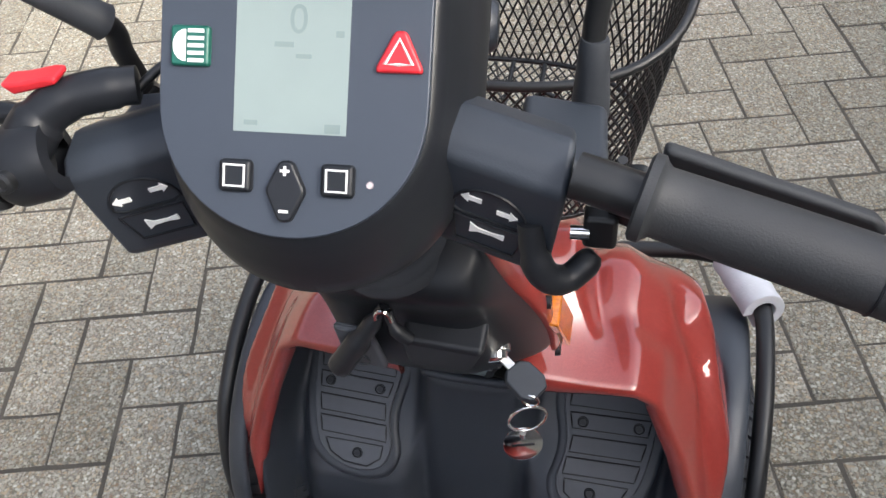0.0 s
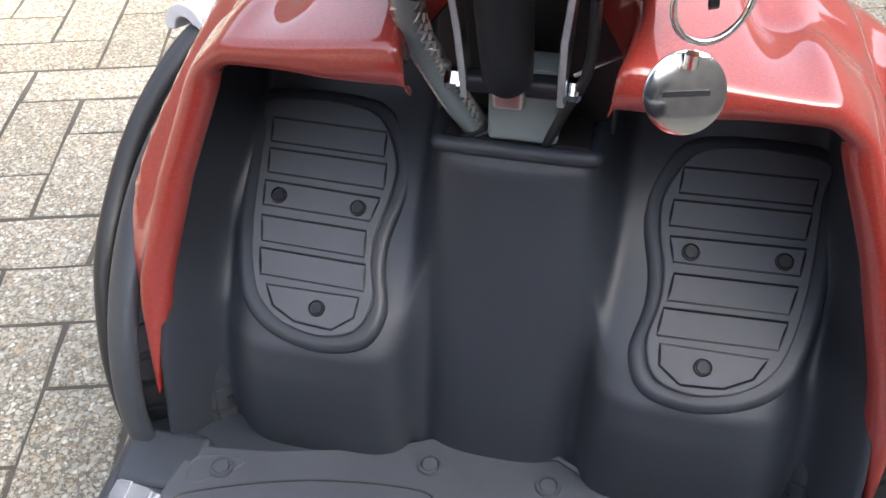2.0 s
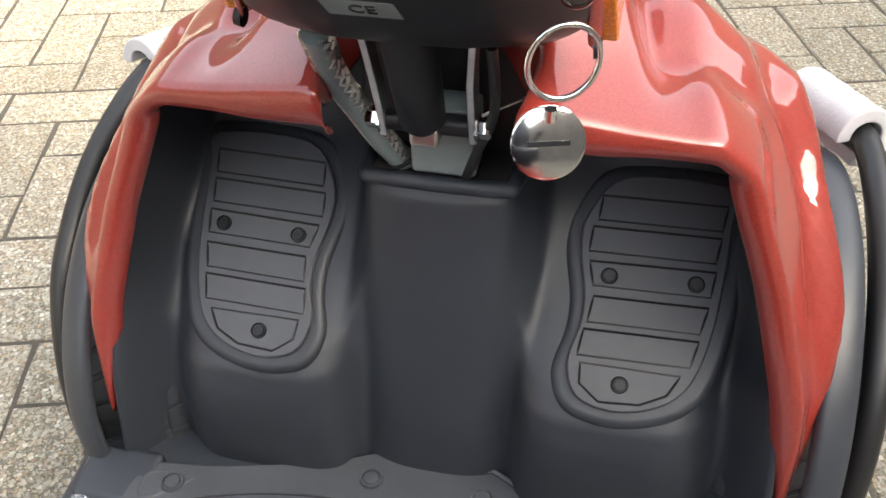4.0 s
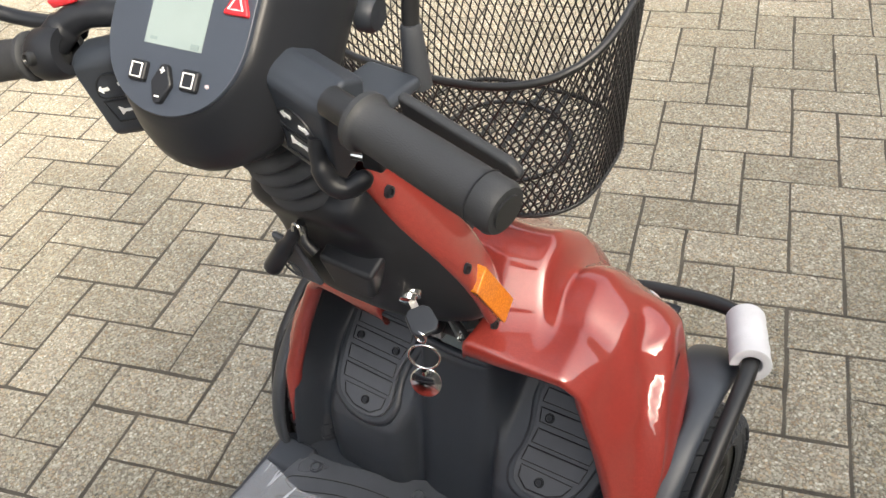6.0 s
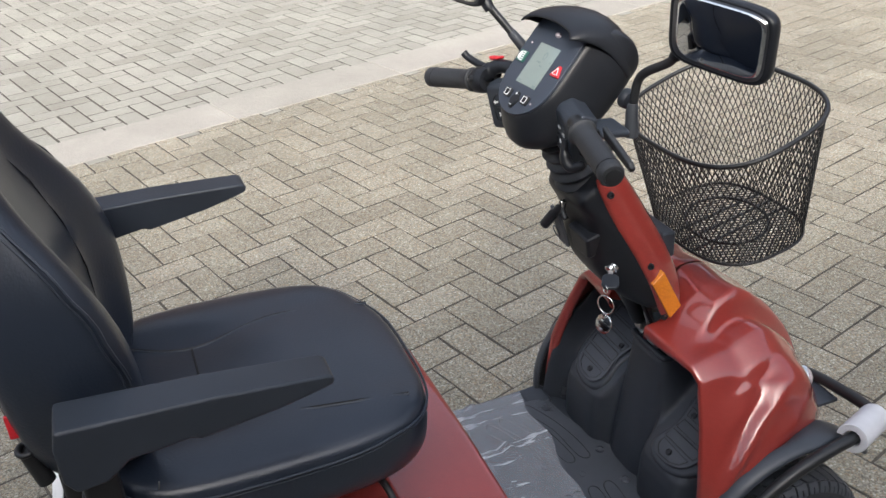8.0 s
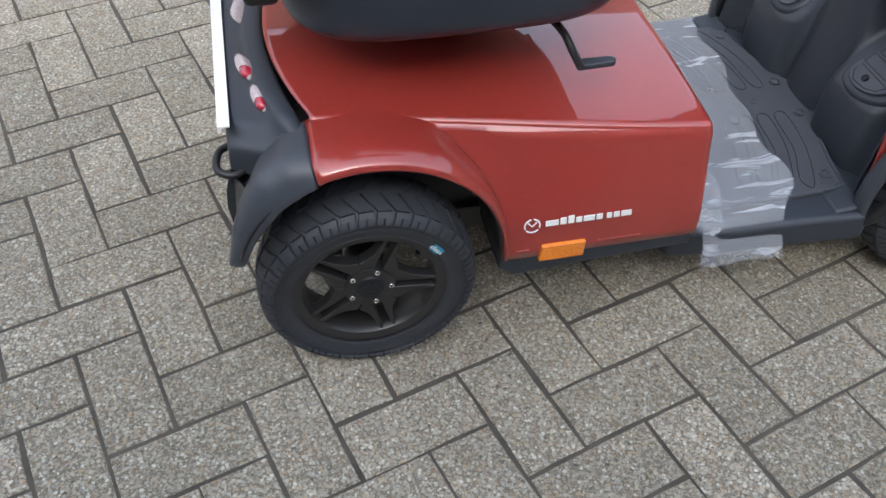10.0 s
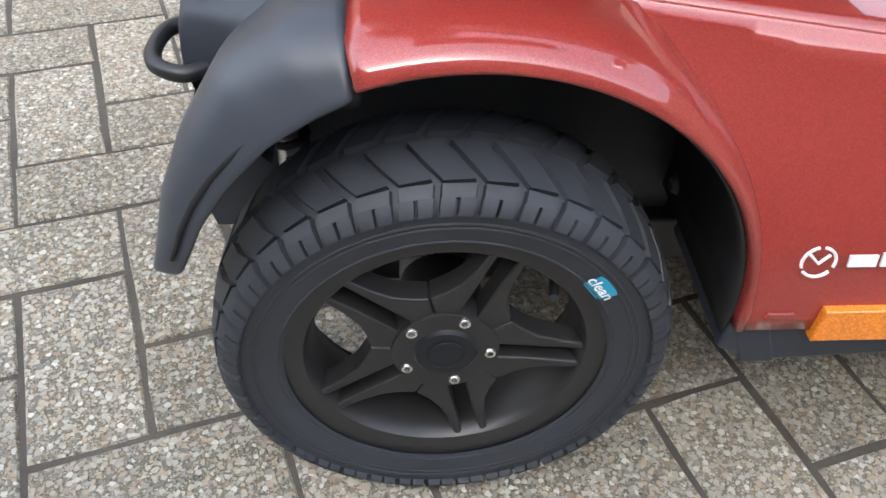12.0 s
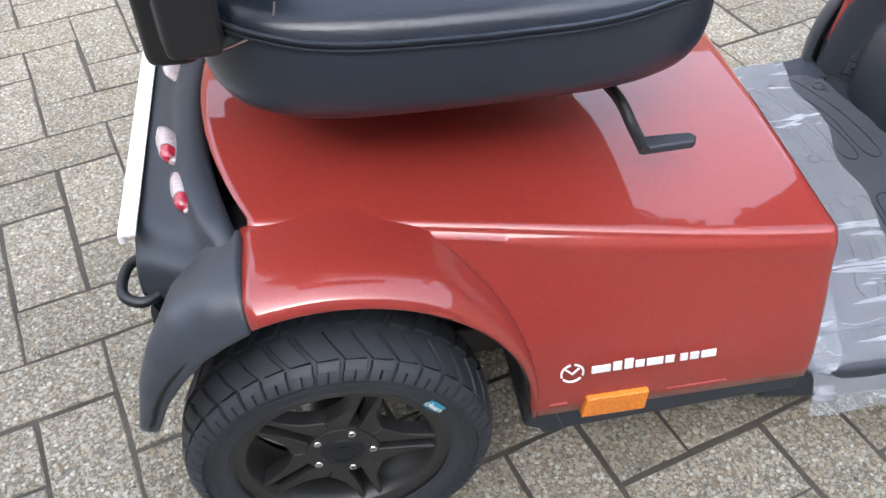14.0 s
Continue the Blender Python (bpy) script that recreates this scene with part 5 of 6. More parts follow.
def shield(w, lo, hi, n=30):
    """Outline of the fascia: round below, gently arched on top."""
    pts = []
    kn = lerp(lo, hi, 0.40)
    for i in range(n + 1):
        a = math.pi * i / n
        pts.append((-w * math.cos(a), kn - (kn - lo) * math.sin(a) ** 0.9))
    top = hi - 0.012
    for t in (0.25, 0.5, 0.75):
        pts.append((w, lerp(kn, top, t)))
    for i in range(n + 1):
        a = math.pi * i / n
        pts.append((w * math.cos(a) * 0.985, top + (hi - top) * math.sin(a)))
    for t in (0.75, 0.5, 0.25):
        pts.append((-w, lerp(kn, top, t)))
    return pts


def control_head():
    head = new("control_head")
    head.parent = scooter
    head["label"] = "black plastic control head with a blue-grey fascia"
    tab = [(0.0, 0.0625, -0.0785, 0.080), (0.004, 0.0645, -0.082, 0.083), (0.025, 0.070, -0.108, 0.088), (0.05, 0.076, -0.138, 0.085), (0.08, 0.079, -0.150, 0.070), (0.11, 0.076, -0.140, 0.046), (0.135, 0.066, -0.116, 0.020), (0.153, 0.046, -0.086, -0.006), (0.162, 0.02, -0.06, -0.028)]
    rows = []
    for s, w, lo, hi in tab:
        off = Vector((0, 0.985 * s, -0.12 * s))
        rows.append([STEER @ (HO + off + HX * a + HU * b) for a, b in shield(w * 1.08, lo * 1.07, hi * 1.06)])
    ob = loft("housing", rows, M_BLACK_SMOOTH, head, "", close_v=True, cap=True)
    subdivided(ob, 1)
    sharp(ob, 50)
    prism("fascia", shield(0.0690, -0.0865, 0.086), lambda a, b, d: on_face(a, b, d), -0.003, 0.0018, M_PANEL, head, "matt blue-grey control fascia", 0.001, 2)
    prism("screen", [(-0.0290, -0.0345), (0.0290, -0.0345), (0.0290, 0.0395), (-0.0290, 0.0395)], lambda a, b, d: on_face(a, b, d), -0.003, 0.0022, M_LCD, head, "grey liquid crystal screen")
    lettering("0", 0.020, FACE @ Matrix.Translation((0.003, 0.020, 0.0024)), M_LCDINK, head, "digit", 0.0001)
    for a, b, w, h in ((-0.004, 0.0085, 0.010, 0.0012), (-0.02, -0.030, 0.007, 0.0012), (0.022, -0.0305, 0.008, 0.0012), (0.024, 0.014, 0.004, 0.0015), (0.006, 0.003, 0.008, 0.001), (0.022, -0.0325, 0.008, 0.0012)):
        prism("screen_mark", [(a - w / 2, b - h), (a + w / 2, b - h), (a + w / 2, b + h), (a - w / 2, b + h)], lambda p, q, d: on_face(p, q, d), 0.002, 0.0025, M_LCDINK, head)

    def plate(name, poly, mat, label="", top=0.005, bev=0.0018):
        return prism(name, poly, lambda p, q, d: on_face(p, q, d), -0.002, top, mat, head, label, bev, 3)

    def rect(a, b, w, h):
        return [(a - w, b - h), (a + w, b - h), (a + w, b + h), (a - w, b + h)]
    lt = plate("light_button", rect(-0.052, 0.006, 0.0102, 0.0100), M_BTN_GREEN, "green button with a white headlamp symbol")
    for k in range(5):
        prism("symbol_bar", rect(-0.0485, 0.006 + 0.0072 - 0.0036 * k, 0.0042, 0.0009), lambda p, q, d: on_face(p, q, d), 0.0045, 0.0054, M_WHITE, lt)
    half = [(-0.0538, 0.006 - 0.0078)] + [(-0.0538 - 0.0068 * math.sin(math.pi * i / 10), 0.006 - 0.0078 * math.cos(math.pi * i / 10)) for i in range(1, 10)] + [(-0.0538, 0.006 + 0.0078)]
    prism("symbol_lamp", half, lambda p, q, d: on_face(p, q, d), 0.0045, 0.0054, M_WHITE, lt)
    tri = [(0.054 - 0.0118, -0.0035), (0.054 + 0.0118, -0.0035), (0.054 + 0.0112, -0.0005), (0.054 + 0.0027, 0.0165), (0.054 - 0.0027, 0.0165), (0.054 - 0.0112, -0.0005)]
    hz = plate("hazard_button", tri, M_BTN_RED, "red triangular hazard button")
    tube("symbol_triangle", [on_face(0.054 + x, 0.0046 + y, 0.005) for x, y in ((-0.0068, -0.0042), (0.0, -0.0042), (0.0068, -0.0042), (0.0, 0.0078))], 0.0009, M_WHITE, hz, "", 6, True)
    for a in (-0.0262, 0.0262):
        sq = plate("square_button", rect(a, -0.0565, 0.0085, 0.0082), M_BLACK_SMOOTH, "black button with a white square", 0.006, 0.0025)
        tube("symbol_square", [on_face(a + x, -0.0565 + y, 0.006) for x, y in ((-0.0052, -0.0052), (0.0052, -0.0052), (0.0052, 0.0052), (-0.0052, 0.0052))], 0.0008, M_WHITE, sq, "", 6, True)
    dm = plate("rocker_button", [(0, -0.0785), (0.0035, -0.0775), (0.0098, -0.064), (0.0098, -0.0615), (0.0035, -0.0485), (0, -0.0475), (-0.0035, -0.0485), (-0.0098, -0.0615), (-0.0098, -0.064), (-0.0035, -0.0775)], M_BLACK_SMOOTH, "black diamond rocker button", 0.006, 0.002)
    for poly in (rect(0, -0.0530, 0.0024, 0.0007), rect(0, -0.0530, 0.0007, 0.0024), rect(0, -0.0728, 0.0024, 0.0007)):
        prism("symbol", poly, lambda p, q, d: on_face(p, q, d), 0.0052, 0.0063, M_WHITE, dm)
    for a, b in ((-0.052, 0.033), (0.042, -0.0575)):
        lathe("sensor", [(0.0, 0.0016), (0.0016, 0.0012), (0.002, 0.0)], FACE @ Matrix.Translation((a, b, 0.0016)), M_CLEARLENS, head, "", 12)
    lathe("oval_sensor", [(0.0, 0.004), (0.005, 0.003), (0.007, 0.0)], FACE @ Matrix.Translation((0, 0.060, 0.0016)) @ Matrix.Diagonal((1.25, 0.7, 1, 1)), M_CLEARLENS, head, "", 20)
    # visor
    rows = []
    for s, w, h, b0 in ((-0.040, 0.064, 0.018, 0.067), (-0.034, 0.070, 0.029, 0.067), (-0.015, 0.075, 0.041, 0.065), (0.015, 0.0775, 0.051, 0.056), (0.05, 0.079, 0.057, 0.040), (0.08, 0.080, 0.060, 0.020), (0.105, 0.078, 0.054, 0.004), (0.128, 0.071, 0.043, -0.012)):
        off = Vector((0, 0.985 * s, -0.12 * s))
        rows.append([STEER @ (HO + off + HX * (1.08 * w * math.sin(radians(q))) + HU * (1.07 * b0 + h * max(0.0, math.cos(radians(q))) ** 0.8)) for q in range(-90, 91, 10)])
    vz = loft("visor", rows, M_BLACK_SMOOTH, head, "smooth black visor over the screen")
    thick(vz, 0.004)
    subdivided(vz, 1)
    for sd in (1, -1):
        lathe("round_plug", [(0.0, 0.003), (0.013, 0.002), (0.016, -0.002), (0.016, -0.012)], axis_frame(STEER @ Vector((sd * 0.068, 0.800, 1.005)), (sd, 0.15, -0.05)), M_BLACK, head, "", 24)
    return head


control_head()


def switch_box(sd):
    """Switch housing beside the head, with arrows and a horn on its face."""
    X0, Z0, W, fall = (0.067, 1.000, 0.060, 0.15) if sd > 0 else (0.072, 0.992, 0.072, 0.25)

    def at(a, b, d):
        return Vector((sd * (X0 + a + 0.15 * b), 0.690 + d - 0.22 * a, Z0 - fall * a + b))
    sb = prism("switch_box", [(0.050, 0.004), (0.026, 0.015), (0.008, 0.009), (0.0, 0.0), (0.0045, -0.03), (0.010, -0.066), (0.016, -0.072), (0.050, -0.06)], lambda d, b, a: at(a, b, d), -0.012, W, M_BLACK, scooter, "black switch housing with white symbols", 0.005, 3)
    mid, out = ((0.0245, -0.027), 0.0) if sd > 0 else ((0.038, -0.023), 0.0)

    def front(a, b, d):
        return at(a, b, -0.15 * b - d)
    tube("switch_edge", [front(mid[0] + 0.020 * math.cos(math.pi * i / 14), mid[1] - 0.006 + 0.019 * math.sin(math.pi * i / 14), 0.0006) for i in range(15)] + [front(mid[0] - 0.015, mid[1] - 0.009, 0.0006), front(mid[0] + 0.015, mid[1] - 0.009, 0.0006)], 0.0009, M_BLACK_SMOOTH, sb, "", 5, True)
    tube("horn_edge", [front(mid[0] + a, mid[1] + b, 0.0006) for a, b in ((-0.018, -0.012), (0.020, -0.012), (0.016, -0.032), (-0.016, -0.032))], 0.0009, M_BLACK_SMOOTH, sb, "", 5, True)

    def arrow(a, b, dirn):
        pts = [(-0.0052, 0.0), (-0.0015, 0.0036), (-0.0015, 0.0016), (0.0045, 0.0016), (0.0045, -0.0016), (-0.0015, -0.0016), (-0.0015, -0.0036)]
        prism("arrow_symbol", [(a + 1.15 * x * dirn, b + 0.95 * y) for x, y in pts], front, -0.001, 0.0010, M_WHITE, sb)
    spots = ((0.0150, -0.023), (0.0335, -0.027), (0.0250, -0.0465)) if sd > 0 else ((0.027, -0.0205), (0.050, -0.0235), (0.037, -0.0450))
    arrow(*spots[0], 1)
    arrow(*spots[1], -1)
    horn = [(-0.0085, 0.0045), (-0.0045, 0.0014), (0.003, 0.0010), (0.0085, 0.0022), (0.0085, -0.0022), (0.003, -0.0014), (-0.0045, -0.0018), (-0.0085, -0.0045)]
    prism("horn_symbol", [(spots[2][0] + 1.1 * x * sd, spots[2][1] + 0.9 * y) for x, y in horn], front, -0.001, 0.0010, M_WHITE, sb)
    # handlebar stub, grip and lever
    if sd > 0:
        p0, p1, q1 = Vector((0.130, 0.684, 1.001)), Vector((0.160, 0.677, 0.998)), Vector((0.284, 0.650, 0.980))
    else:
        p0, p1, q1 = Vector((-0.152, 0.679, 0.985)), Vector((-0.178, 0.672, 0.981)), Vector((-0.300, 0.638, 0.958))
    drop = Vector((-0.011, 0.0, -0.010)) if sd < 0 else Vector((0, 0, 0))
    tube("handlebar", [p0, q1], 0.0115, M_BLACK_PAINT, scooter, "", 18)
    d = (q1 - p1).normalized()
    gr = tube("grip", [(p1 + d * t) for t in (0.0, 0.0015, 0.006, 0.0075, 0.010, 0.03, 0.06, 0.09, 0.115, 0.122, 0.126, 0.1265)], [0.019, 0.0212, 0.0212, 0.019, 0.0170, 0.0172, 0.0175, 0.0177, 0.0177, 0.0180, 0.0158, 0.010], M_GRIP, scooter, "dark grey rubber hand grip", 28)
    u1 = d.cross(Vector((0, 0, 1))).normalized()
    u2 = u1.cross(d)
    tube("grip_ring", [p1 + d * 0.108 + (u1 * math.cos(i * math.pi / 12) + u2 * math.sin(i * math.pi / 12)) * 0.0178 for i in range(24)], 0.0008, M_BLACK_SMOOTH, gr, "", 5, True)
    if sd > 0:
        off = Vector((0.010, 0.034, -0.004))
        prism("throttle_lever", [(0.0, -0.012), (0.10, -0.009), (0.108, 0.0), (0.10, 0.008), (0.0, 0.010)], lambda a, b, dd: (p1 + off + d * a + Vector((0, -0.25 * b, b)) + Vector((0, dd, 0))), -0.005, 0.005, M_GRIP, scooter, "black thumb throttle lever behind the grip", 0.004)
        tube("lever_pivot", [STEER @ Vector((0.150, 0.690, 0.962)), STEER @ Vector((0.158, 0.715, 0.966))], 0.010, M_BLACK_PAINT, scooter)
        tube("clamp_hook", smooth_path([STEER @ Vector(v) for v in ((0.102, 0.678, 0.966), (0.104, 0.673, 0.948), (0.111, 0.672, 0.932), (0.123, 0.677, 0.927), (0.136, 0.687, 0.936))], 5), [0.007] * 6 + [0.0085] * 8 + [0.0078] * 5 + [0.0065, 0.004], M_BLACK_SMOOTH, scooter, "curved black finger lever below the switch housing", 14)
        box("clamp", STEER @ Vector((0.138, 0.698, 0.948)), (0.018, 0.020, 0.022), M_BLACK_PAINT, scooter, "", 0.003)
        tube("clamp_screw", [STEER @ Vector((0.122, 0.690, 0.948)), STEER @ Vector((0.132, 0.690, 0.948))], 0.004, M_CHROME, scooter, "bright screw", 10)
        tube("brake_cable", smooth_path([STEER @ Vector(v) for v in ((0.140, 0.702, 0.952), (0.145, 0.706, 0.972), (0.146, 0.700, 0.990))], 6), 0.0026, M_BLACK_PAINT, scooter, "black cable", 8)
    else:
        dl = (q1 - p1).normalized()
        cen = p1 - dl * 0.020
        lathe("brake_lever_housing", [(0.012, -0.017), (0.020, -0.016), (0.0225, -0.009), (0.0225, 0.009), (0.020, 0.014), (0.012, 0.015)], axis_frame(cen, dl), M_BLACK_SMOOTH, scooter, "black brake lever clamp round the bar", 32)
        tube("lever_arm", smooth_path([cen + Vector((-0.004, 0.004, 0.006)), cen + Vector((0.004, 0.015, 0.017)), cen + Vector((0.018, 0.025, 0.025)), cen + Vector((0.042, 0.035, 0.027)), cen + Vector((0.054, 0.040, 0.026))], 6), [0.0145] * 7 + [0.0125] * 6 + [0.0115] * 6 + [0.0105] * 5 + [0.007], M_BLACK_SMOOTH, scooter, "curved black brake lever body", 14)
        prism("brake_lock_button", [(-0.004, 0.0), (0.034, -0.003), (0.043, 0.010), (0.026, 0.008), (0.004, 0.009), (-0.005, 0.007)], lambda a, b, dd: cen + Vector((0.017 - a * 0.75, 0.026 + dd, 0.037 + b * 0.6 - a * 0.18)), -0.007, 0.007, M_BTN_RED, scooter, "red plastic lock button", 0.002)
        tube("brake_lever", smooth_path([STEER @ Vector(v) for v in ((-0.165, 0.720, 0.988), (-0.20, 0.726, 0.988), (-0.235, 0.722, 0.990), (-0.258, 0.713, 0.998), (-0.266, 0.708, 1.006))], 6), 0.0068, M_BLACK_SMOOTH, scooter, "black brake lever", 10)
        lathe("lever_bolt", [(0.0, 0.002), (0.003, 0.002), (0.004, 0.004), (0.006, 0.003), (0.0065, -0.003)], axis_frame(cen + Vector((0, -0.0225, 0.006)), (0, -1, 0.3)), M_BLACK_PAINT, scooter, "", 16)
        tube("brake_cable", smooth_path([STEER @ Vector(v) for v in ((-0.112, 0.722, 1.008), (-0.09, 0.742, 1.018), (-0.06, 0.78, 1.0))], 6), 0.0028, M_BLACK_PAINT, scooter, "black cable", 8)
    # mirror bracket
    prism("mirror_bracket", [(-0.034, -0.020), (0.012, -0.018), (0.014, -0.006), (-0.034, 0.002)], lambda a, b, dd: STEER @ (Vector((sd * (0.127 + a), 0.752 + dd, 0.981 + b - 0.12 * dd))), -0.050, 0.016, M_BLACK, scooter, "", 0.006)
    return sb


for sd in (1, -1):
    switch_box(sd)


def mirror(sd, lower, width, height, out_dir, lean):
    """A rounded rear-view mirror on a bent stalk. lower: the lower inner corner of the glass."""
    base = STEER @ Vector((0.1274, 0.760, 0.985)) if sd > 0 else Vector((-0.143, 0.748, 0.972))
    L = Vector(lower)
    mr = new("mirror")
    mr.parent = scooter
    mr["label"] = "black rear-view mirror on a bent stalk"
    ex = Vector(out_dir).normalized()
    up = Vector(lean).normalized()
    up = (up - ex * up.dot(ex)).normalized()
    n = ex.cross(up) * sd
    if n.y > 0:
        n = -n
    C = L + ex * (width / 2) + up * (height / 2)
    out = []
    for i in range(40):
        a = 2 * math.pi * i / 40
        c, s = math.cos(a), math.sin(a)
        q = 0.42
        out.append((width / 2 * math.copysign(abs(c) ** q, c) * (1.0 + 0.06 * (s if s > 0 else 0.0)), height / 2 * math.copysign(abs(s) ** q, s)))
    at = lambda a, b, d: C + ex * a + up * b + n * d
    rows = []
    for sc, d in ((0.90, 0.0015), (0.955, 0.003), (0.985, 0.001), (1.0, -0.004), (0.985, -0.012), (0.90, -0.022), (0.65, -0.030), (0.2, -0.033)):
        rows.append([at(a * sc, b * sc, d) for a, b in out])
    loft("mirror_housing", rows, M_BLACK_SMOOTH, mr, "", close_v=True, cap=True)
    loft("mirror_glass", [[at(a * 0.925 * k, b * 0.915 * k, 0.0018 + 0.0018 * (1 - k * k)) for a, b in out] for k in (1.0, 0.85, 0.7, 0.55, 0.4, 0.25, 0.12, 0.02)], M_MIRROR, mr, "slightly domed clear mirror glass", close_v=True, cap=True)
    tip = L + ex * 0.012 + up * 0.012 - n * 0.012
    v = tip - base
    if sd > 0:
        path = smooth_path([base, base + Vector((0, 0.002, 0.05)), base + Vector((0.01, 0.006, min(0.085, v.z * 0.75))), base + v * 0.8 + Vector((0, 0, 0.006)), tip], 8)
        boot = [base + Vector((0, 0, z)) for z in (-0.012, 0.0, 0.02, 0.038, 0.04)]
    else:
        mid = Vector((-0.150, 0.741, 1.030))
        path = smooth_path([base, base.lerp(mid, 0.6), mid, mid.lerp(tip, 0.5), tip], 8)
        boot = [mid.lerp(tip, k) for k in (0.0, 0.01, 0.20, 0.42, 0.43)]
        lathe("stalk_nut", [(0.0, 0.008), (0.009, 0.008), (0.0105, 0.006), (0.0105, -0.008)], axis_frame(base, v), M_BLACK_PAINT, mr, "", 6)
    tube("stalk", path, 0.0068, M_BLACK_PAINT, mr, "", 12)
    tube("stalk_boot", boot, [0.0112, 0.0108, 0.0094, 0.0082, 0.0072], M_RUBBER, mr, "", 18)
    tube("stalk_joint", [tip - v * 0.10, tip, tip + ex * 0.02 + up * 0.01 - n * 0.008], [0.009, 0.011, 0.009], M_BLACK_SMOOTH, mr, "", 12)


mirror(1, (0.186, 0.781, 1.108), 0.165, 0.104, (0.165, 0.042, -0.012), (0.16, -0.06, 1))
mirror(-1, (-0.192, 0.672, 1.108), 0.165, 0.095, (-0.165, -0.02, -0.005), (-0.10, -0.1, 1))

# ---- basket ----
def oval_table(e=0.70, n=720):
    """Turns even steps round the rim into even lengths."""
    pts = []
    for i in range(n + 1):
        c, s_ = math.cos(2 * math.pi * i / n), math.sin(2 * math.pi * i / n)
        pts.append((math.copysign(abs(c) ** e, c) * 1.2, math.copysign(abs(s_) ** e, s_)))
    run = [0.0]
    for p, q in zip(pts, pts[1:]):
        run.append(run[-1] + math.hypot(q[0] - p[0], q[1] - p[1]))
    return [r / run[-1] for r in run], pts


OV_RUN, OV_PTS = oval_table()


def oval(t, top):
    """Place on the basket's skin: t round it, top from 0 at the bottom to 1 at the rim."""
    q = (t / (2 * math.pi)) % 1.0
    i = min(len(OV_RUN) - 2, int(np.searchsorted(OV_RUN, q, side="right")) - 1)
    f = (q - OV_RUN[i]) / max(1e-9, OV_RUN[i + 1] - OV_RUN[i])
    x = lerp(OV_PTS[i][0], OV_PTS[i + 1][0], f) / 1.2
    y = lerp(OV_PTS[i][1], OV_PTS[i + 1][1], f)
    hx, hy = lerp(0.140, 0.178, top), lerp(0.104, 0.126, top)
    cy = lerp(1.086, 1.048, top)
    return Vector((hx * x + 0.012, cy + hy * y, lerp(0.690 + 0.2 * hy * y, 0.915 + 0.36 * hy * y, top)))


def basket():
    b = new("basket")
    b.parent = scooter
    b["label"] = "black wire mesh basket"
    vs, fs = [], []
    N, K = 86, 26

    def add(pts, r=0.00115, sides=4):
        v, f = tube_data(pts, r, sides)
        o = len(vs)
        vs.extend(v)
        fs.extend(tuple(o + i for i in q) for q in f)
    for i in range(N):
        for sg in (1, -1):
            add([oval(2 * math.pi * (i + sg * 9.5 * k / K) / N, k / K) for k in range(K + 1)])
    step = 0.0135
    for sg in (1, -1):
        for i in range(-18, 19):
            run = []
            for k in range(-40, 41):
                x, y = i * step * 0.75 + sg * k * 0.004, k * 0.0055
                if (abs(x) / 0.137) ** 3 + (abs(y) / 0.102) ** 3 < 1:
                    run.append(Vector((x + 0.012, 1.086 + y, 0.690 + 0.2 * y)))
            if len(run) > 2:
                add(run[::3] + run[-1:])
    mesh_object("wire_mesh", vs, fs, M_BLACK_PAINT, b, "fine black diamond wire mesh", smooth=True)
    ring = lambda top, r: tube("rim_wire", [oval(2 * math.pi * i / 72, top) for i in range(72)], r, M_BLACK_PAINT, b, "", 8, True)
    ring(1.0, 0.0042)
    ring(0.0, 0.0030)
    tube("bottom_ring", [(0.012 + 0.085 * math.cos(a), 1.086 + 0.066 * math.sin(a), 0.693 + 0.014 * math.sin(a)) for a in [2 * math.pi * i / 48 for i in range(48)]], 0.0028, M_BLACK_PAINT, b, "", 8, True)
    for x in (-0.035, 0.0, 0.035):
        tube("bottom_bar", [(x + 0.012, 0.986, 0.668), (x + 0.012, 1.186, 0.710)], 0.0028, M_BLACK_PAINT, b, "", 8)
    box("basket_bracket", (0.0, 0.925, 0.70), (0.12, 0.03, 0.05), M_BLACK, b, "", 0.005)


basket()

# ---- seat ----
SX = -0.012


def cushion_ring(hx, y0, y1, n=56, e=0.60):
    cy, hy = (y0 + y1) / 2, (y1 - y0) / 2
    out = []
    for i in range(n):
        a = 2 * math.pi * i / n
        c, s = math.cos(a), math.sin(a)
        q = e if c < 0 else 0.48
        x, y = hx * math.copysign(abs(c) ** q, c), cy + hy * math.copysign(abs(s) ** q, s)
        # a little narrower towards the front
        y -= 0.020 * smooth(-0.02, -0.25, x) * smooth(0.2, 0.42, y)
        out.append((x * (1 - (0.02 if x > 0 else 0.10) * smooth(0.15, 0.43, y)) + (0.010 if x < 0 else 0.0) * -x / 0.258, y))
    return out


def seat_top(x, y):
    """Height of the cushion's top, x from its middle."""
    ax = abs(x)
    z = 0.602 + 0.024 * (1 - (ax / 0.27) ** 3)
    z += 0.007 * smooth(0.12, 0.20, ax) * (1 - smooth(0.24, 0.27, ax))
    z += 0.004 * smooth(0.30, 0.0, y) - 0.014 * smooth(0.33, 0.43, y)
    z -= 0.012 * smooth(0.22, 0.1, y) * (1 - smooth(0.1, 0.17, ax))
    return z


